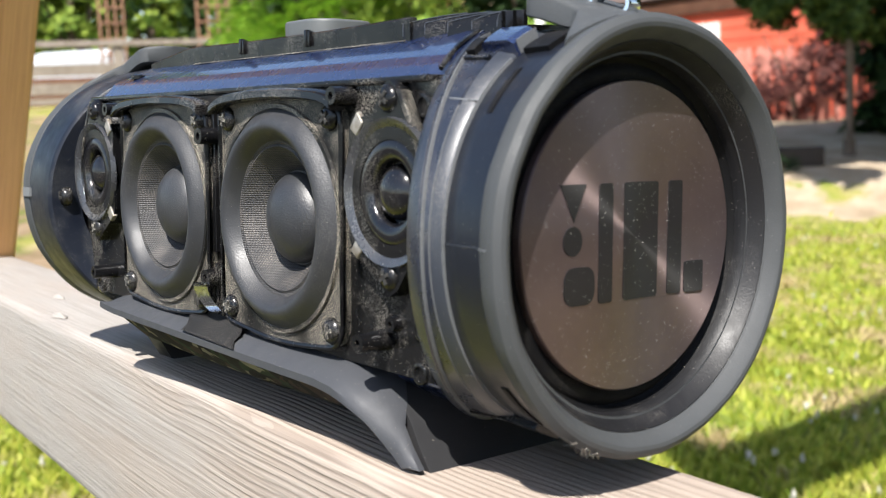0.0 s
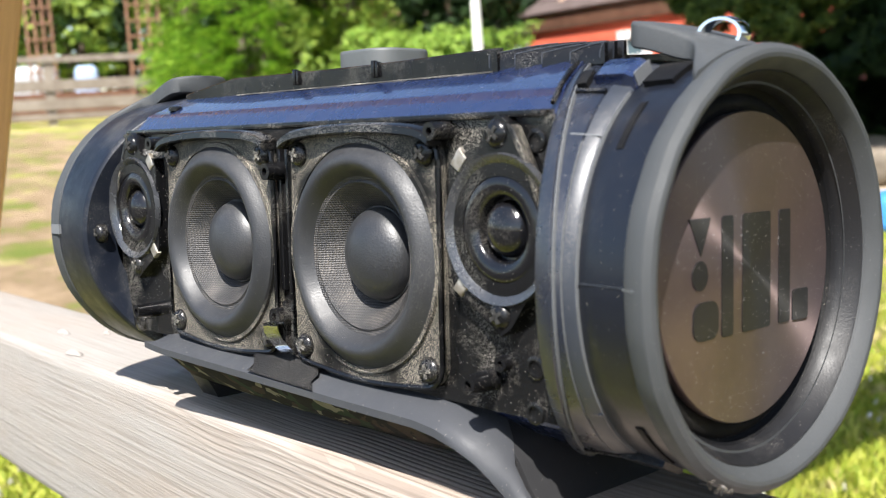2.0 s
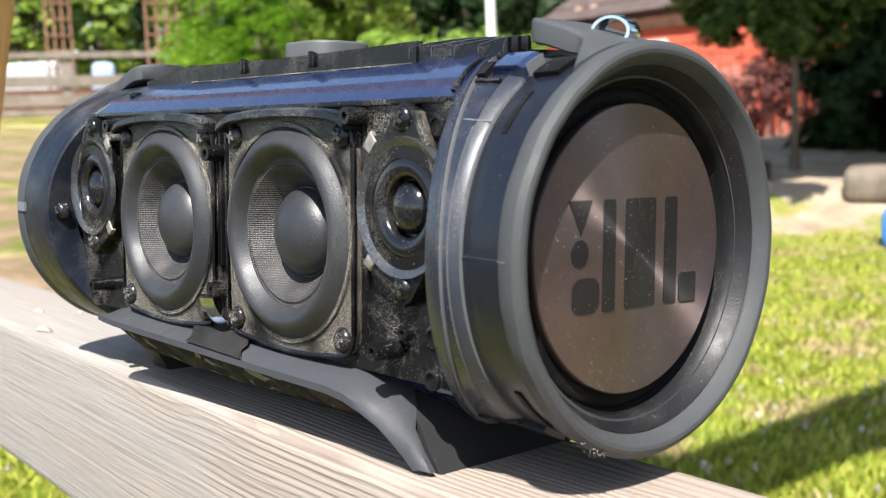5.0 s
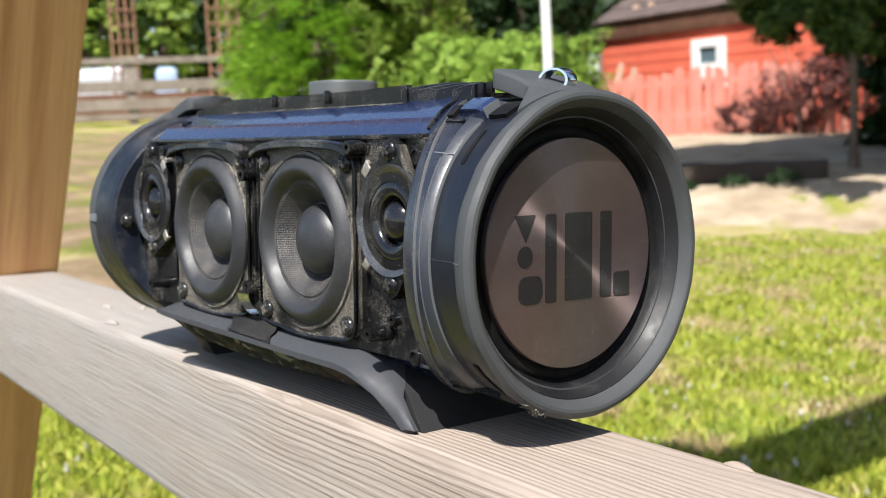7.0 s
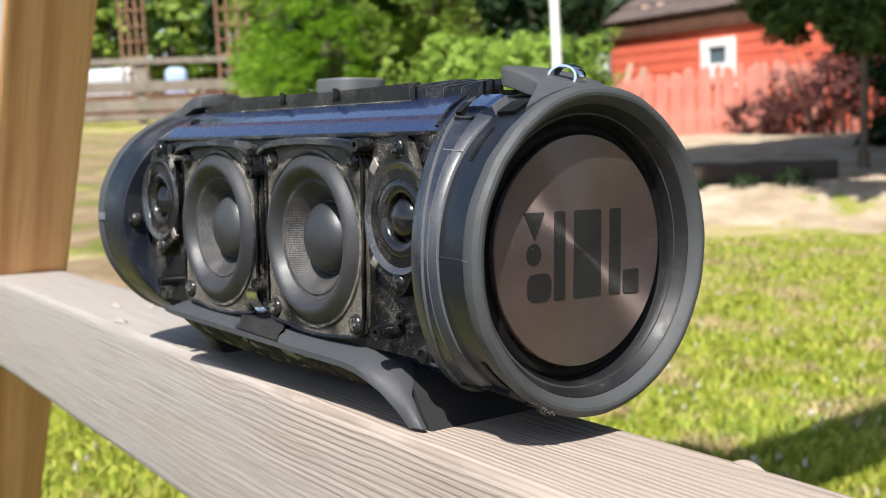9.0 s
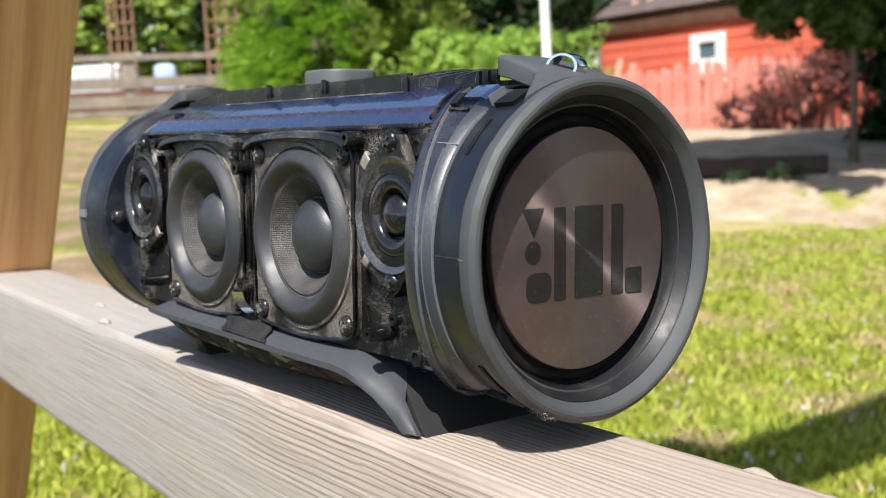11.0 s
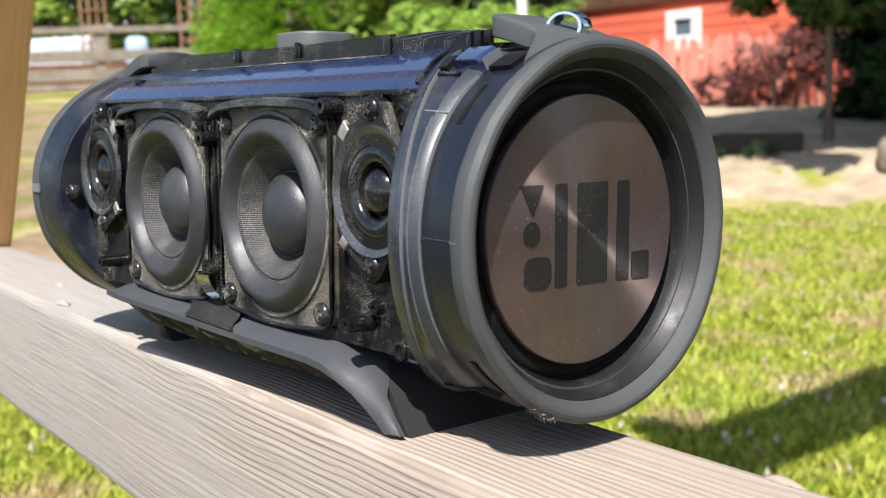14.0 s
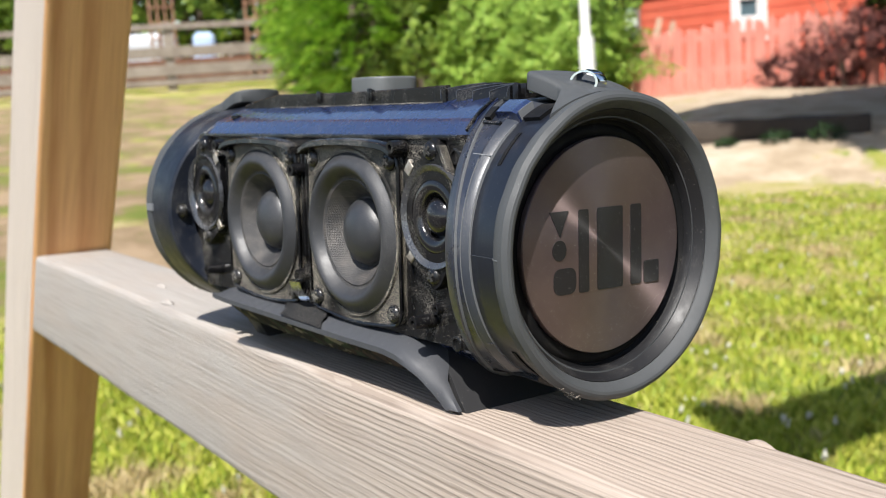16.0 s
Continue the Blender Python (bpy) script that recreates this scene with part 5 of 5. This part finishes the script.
# this shrub's shade is put into its near-black leaf colour
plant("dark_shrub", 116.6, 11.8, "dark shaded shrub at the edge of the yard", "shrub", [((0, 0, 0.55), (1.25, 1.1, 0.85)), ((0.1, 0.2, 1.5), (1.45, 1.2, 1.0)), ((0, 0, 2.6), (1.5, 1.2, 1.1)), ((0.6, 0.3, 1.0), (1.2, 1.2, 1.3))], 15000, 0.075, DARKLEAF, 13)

x0, y0 = polar(122.6, 9.6)
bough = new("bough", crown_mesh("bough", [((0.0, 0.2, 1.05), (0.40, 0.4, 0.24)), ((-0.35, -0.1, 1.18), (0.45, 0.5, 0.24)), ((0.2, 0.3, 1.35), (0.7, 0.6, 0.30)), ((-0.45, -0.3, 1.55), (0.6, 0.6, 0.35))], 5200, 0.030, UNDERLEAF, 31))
for v in bough.data.vertices:
    v.co += Vector((x0, y0, land(x0, y0)[0])) - shade_tree.matrix_world.translation
bough.parent = shade_tree
bx, by = x0 - shade_tree.matrix_world.translation.x, y0 - shade_tree.matrix_world.translation.y
part("limb", tube([(0, 0, 2.6), (bx * 0.4, by * 0.4, 2.7), (bx * 0.8, by * 0.8, 2.1), (bx, by, 1.45)], 0.05, 7, None, 0.012), BARK, shade_tree)
# orange-tipped shrub between the conifer and the light bush
plant("tipped_shrub", 142.0, 15.8, "green shrub with orange shoot tips", "shrub", [((0, 0, 1.0), (0.8, 0.7, 1.0)), ((0, 0, 2.1), (0.7, 0.6, 0.8))], 3500, 0.036, BLOSSOM, 33)


# ---- the barn ----
def barn():
    wall_z = -0.60
    bx, by = polar(133.6, 21.0)
    at = Matrix.Translation((bx, by, 0)) @ Matrix.Rotation(radians(-9.5), 4, "Z")
    ob = thing("barn", at, "red-painted board barn with a dark tiled roof", "barn")
    L, R, H, D = 0.0, 11.0, 1.44, 5.5
    w = box((L, 0.0, wall_z), (R, D, H + 0.15))
    part("wall", w, RED, ob, "red board wall")
    rng = random.Random(2)
    y = wall_z + 0.05
    while y < H:
        part("board", box((L - 0.01, -0.028, y), (R, 0.002, y + 0.155), 0.004, 1), RED, ob)
        y += 0.17
    for i in range(8):
        y0 = -0.13 + i * 0.40
        z0 = H + 0.06 + i * 0.24
        own = box((L - 0.05, y0, z0), (R + 0.4, y0 + 0.46, z0 + 0.05), 0.01, 1)
        bmesh.ops.rotate(own, verts=own.verts, cent=(0, y0, z0), matrix=Matrix.Rotation(radians(29), 3, "X"))
        part("roof_course", own, ROOF, ob, "dark weathered roof course", 20)
    # a dark strip on the wall paints the shade that the eave casts
    part("eave_shade_board", box((L - 0.05, -0.09, H - 0.20), (R + 0.4, -0.045, H + 0.09), 0.005), SHEDWOOD, ob, "dark brown board in place of the eave's shade on the wall")
    wx0, wx1, wz0, wz1 = 2.33, 3.04, 0.46, 1.08
    win = part("window", box((wx0 + 0.06, -0.05, wz0 + 0.06), (wx1 - 0.06, -0.031, wz1 - 0.06)), PANE, ob, "small dark glass pane")
    for lo, hi in (((wx0, wz0 - 0.12), (wx0 + 0.17, wz1)), ((wx1 - 0.17, wz0 - 0.12), (wx1, wz1)), ((wx0 + 0.17, wz1 - 0.13), (wx1 - 0.17, wz1)), ((wx0 + 0.17, wz0 - 0.02), (wx1 - 0.17, wz0 + 0.25))):
        part("frame_board", box((lo[0], -0.085, lo[1]), (hi[0], -0.03, hi[1]), 0.005, 1), WHITE, win, "white-painted frame board")
    part("downpipe", tube([(L + 0.1, -0.08, H), (L + 0.1, -0.08, wall_z)], 0.035, 8), GREYWOOD, ob)
    lean = thing("lean_to", at @ Matrix.Translation((0, -0.5, 0)), "small dark plank lean-to roof on a thin post", "lean-to")
    slab = box((-0.26, 0.0, 1.16), (0.20, 0.50, 1.25), 0.01, 1)
    bmesh.ops.rotate(slab, verts=slab.verts, cent=(0, 0, 1.2), matrix=Matrix.Rotation(radians(-20), 3, "Y"))
    part("roof_slab", slab, DARKWOOD, lean)
    part("post", box((0.08, 0.04, wall_z), (0.15, 0.11, 1.20), 0.005, 1), SHEDWOOD, lean)
    # picket fence before the wall
    fob = thing("picket_fence", at @ Matrix.Translation((0.2, -1.0, 0.08)), "faded red picket fence before the barn", "fence")
    for k in range(60):
        x = 0.155 * k
        h = 0.52 + rng.uniform(-0.06, 0.05)
        own = plate([(x, -0.47), (x + 0.115, -0.47), (x + 0.115, h - 0.05), (x + 0.0575, h), (x, h - 0.05)], -0.02, 0.0, "xz")
        bmesh.ops.rotate(own, verts=own.verts, cent=(x + 0.057, 0, -0.47), matrix=Matrix.Rotation(radians(rng.gauss(0, 2.2)), 3, "Y"))
        bmesh.ops.translate(own, verts=own.verts, vec=(0, -0.004 * (k % 2), 0))
        part("picket", own, RED_OLD, fob)
    for z in (-0.15, 0.30):
        part("rail", box((0.0, 0.0, z), (9.25, 0.04, z + 0.09)), RED_OLD, fob)


barn()


# ---- the board fence and what stands about it ----
def board_fence():
    a0, a1, d = 146.5, 176.0, 21.5
    x0, y0 = polar(a0, d)
    x1, y1 = polar(a1, d)
    z = land(*polar(155, d))[0]
    turn = math.atan2(y1 - y0, x1 - x0)
    n = math.hypot(x1 - x0, y1 - y0)
    ob = thing("board_fence", Matrix.Translation((x0, y0, z)) @ Matrix.Rotation(turn, 4, "Z"), "grey weathered wooden board fence on the slope", "fence")
    x = 1.3
    while x < n:
        part("fence_post", box((x - 0.08, -0.08, -0.3), (x + 0.08, 0.08, 1.10), 0.01, 1), GREYWOOD, ob)
        x += 2.05
    for z0, z1 in ((0.06, 0.16), (0.22, 0.40), (0.52, 0.70), (0.98, 1.08)):
        part("fence_board", box((0, 0.08, z0), (n, 0.12, z1), 0.004, 1), GREYWOOD, ob)


board_fence()


def trellis(a, d, w, h):
    x, y = polar(a, d)
    z = land(x, y)[0]
    ob = thing("trellis", Matrix.Translation((x, y, z)) @ Matrix.Rotation(radians(a - 90), 4, "Z"), "reddish-brown wooden garden trellis", "trellis", "trellises in the garden")
    for k in range(4):
        part("upright", box((-w / 2 + w * k / 3 - 0.022, -0.025, 0), (-w / 2 + w * k / 3 + 0.022, 0.025, h)), RUSTWOOD, ob)
    for k in range(int(h / 0.28)):
        part("lath", box((-w / 2, -0.05, 0.3 + 0.28 * k), (w / 2, -0.026, 0.333 + 0.28 * k)), RUSTWOOD, ob)


for a, d, w in ((155.7, 22.9, 0.42), (151.2, 22.9, 0.55)):
    trellis(a, d, w, 4.2)


def block(name, a, d, z0, size, mat, label, category, bevel=0.05):
    x, y = polar(a, d)
    z = land(x, y)[0] + z0
    ob = part(name, box((-size[0] / 2, -size[1] / 2, 0), (size[0] / 2, size[1] / 2, size[2]), bevel, 3), mat)
    for v in ob.data.vertices:
        v.co += 0.08 * size[2] * Vector((noise.noise(v.co * 2), noise.noise(v.co * 2 + Vector((5, 0, 0))), noise.noise(v.co * 2 + Vector((0, 5, 0)))))
    ob.matrix_world = Matrix.Translation((x, y, z)) @ Matrix.Rotation(radians(a - 90), 4, "Z")
    return tagged(ob, label, category)


block("wrapped_bale", 157.1, 23.6, 0.0, (1.7, 0.8, 0.95), WRAP, "white wrapped bale behind the fence", "bale", 0.2)
block("garden_sack", 153.9, 23.4, 0.0, (0.42, 0.4, 0.95), PALEBLUE, "pale blue sack behind the fence", "sack", 0.12)
block("shed_wall", 160.0, 22.7, 0.0, (8.2, 0.12, 0.50), SHEDWOOD, "low reddish-brown shed wall behind the fence", "shed", 0.02)
block("tree_stump", 118.9, 8.0, -0.04, (0.36, 0.34, 0.22), STUMP, "pale tree stump at the edge of the sand", "stump", 0.08)
block("blue_tub", 117.3, 6.6, 0.0, (0.30, 0.30, 0.20), BLUE, "blue plastic tub on the lawn", "tub", 0.06)


def flagpole():
    x, y = polar(136.0, 11.6)
    z = land(x, y)[0]
    ob = thing("flagpole", Matrix.Translation((x, y, z)) @ pose(0, 0, 0, 0, -1.0, 0), "white-painted flagpole on a thicker foot", "flagpole")
    part("pole", tube([(0, 0, 0.3), (0, 0, 7)], 0.05, 12, None, 0.03), WHITE, ob)
    part("pole_foot", tube([(0, 0, 0), (0, 0, 0.92)], 0.075, 12), WHITE, ob)


flagpole()


def lamp_post():
    x, y = polar(122.3, 9.6)
    z = land(x, y)[0]
    ob = thing("lamp_post", Matrix.Translation((x, y, z)), "thin grey-brown lamp post at the yard's edge", "lamp post")
    part("post", tube([(0, 0, -0.05), (0, 0, 1.55)], 0.030, 12, None, 0.026), BARK, ob)
    part("post_foot", tube([(0, 0, 0), (0, 0, 0.12)], 0.045, 12), BARK, ob)
    part("lantern", lathe([(1.53, 0.0), (1.53, 0.06), (1.60, 0.10), (1.74, 0.11), (1.82, 0.05), (1.84, 0.0)], 16, "z", (0, 0, 0)), GREYWOOD, ob)


lamp_post()


def leaning_boards():
    x, y = polar(132.4, 19.9)
    z = land(x, y)[0]
    ob = thing("leaning_boards", Matrix.Translation((x, y, z)) @ Matrix.Rotation(radians(-9.5), 4, "Z"), "pale bare boards leaning on the barn", "boards")
    for k in (0, 1):
        b = box((-0.07, -0.02, 0.0), (0.07, 0.02, 2.25), 0.004, 1)
        bmesh.ops.rotate(b, verts=b.verts, cent=(0, 0, 0), matrix=Matrix.Rotation(radians(10), 3, "Y") @ Matrix.Rotation(radians(-12), 3, "X"))
        bmesh.ops.translate(b, verts=b.verts, vec=(0.36 * k - 0.66, 0.02 * k, 0))
        part("board", b, PALEBOARD, ob)


leaning_boards()


def yard_edging():
    """A low dark timber edging that holds up the yard."""
    x0, y0 = polar(133.5, 8.9)
    x1, y1 = polar(123.4, 8.75)
    n, turn = math.hypot(x1 - x0, y1 - y0), math.atan2(y1 - y0, x1 - x0)
    base = land((x0 + x1) / 2, (y0 + y1) / 2)[0]
    ob = thing("yard_edging", Matrix.Translation((x0, y0, base)) @ Matrix.Rotation(turn, 4, "Z"), "low dark timber edging along the gravel yard", "edging")
    for k, z in enumerate((-0.14, 0.005)):
        own = box((0, -0.09, z), (n, 0.09, z + 0.143), 0.02, 2)
        es = [e for e in own.edges if abs((e.verts[0].co - e.verts[1].co).x) > 0.5 * n]
        bmesh.ops.subdivide_edges(own, edges=es, cuts=20, use_grid_fill=True)
        for v in own.verts:
            v.co += 0.012 * noise.noise_vector(v.co * 5)
        part("beam", own, DARKWOOD, ob)


yard_edging()
# dark leaf clumps that stand in for shadows on the bank below the edging
for a, d, h in ((127.6, 8.35, 0.11), (125.3, 8.3, 0.14), (129.8, 8.35, 0.08)):
    plant("weed", a, d, "low dark leaf clump in place of a shadow on the sandy bank", "weed", [((0, 0, h * 0.4), (h * 1.1, h, h * 0.6))], 500, 0.013, DARKLEAF, int(a * 7))
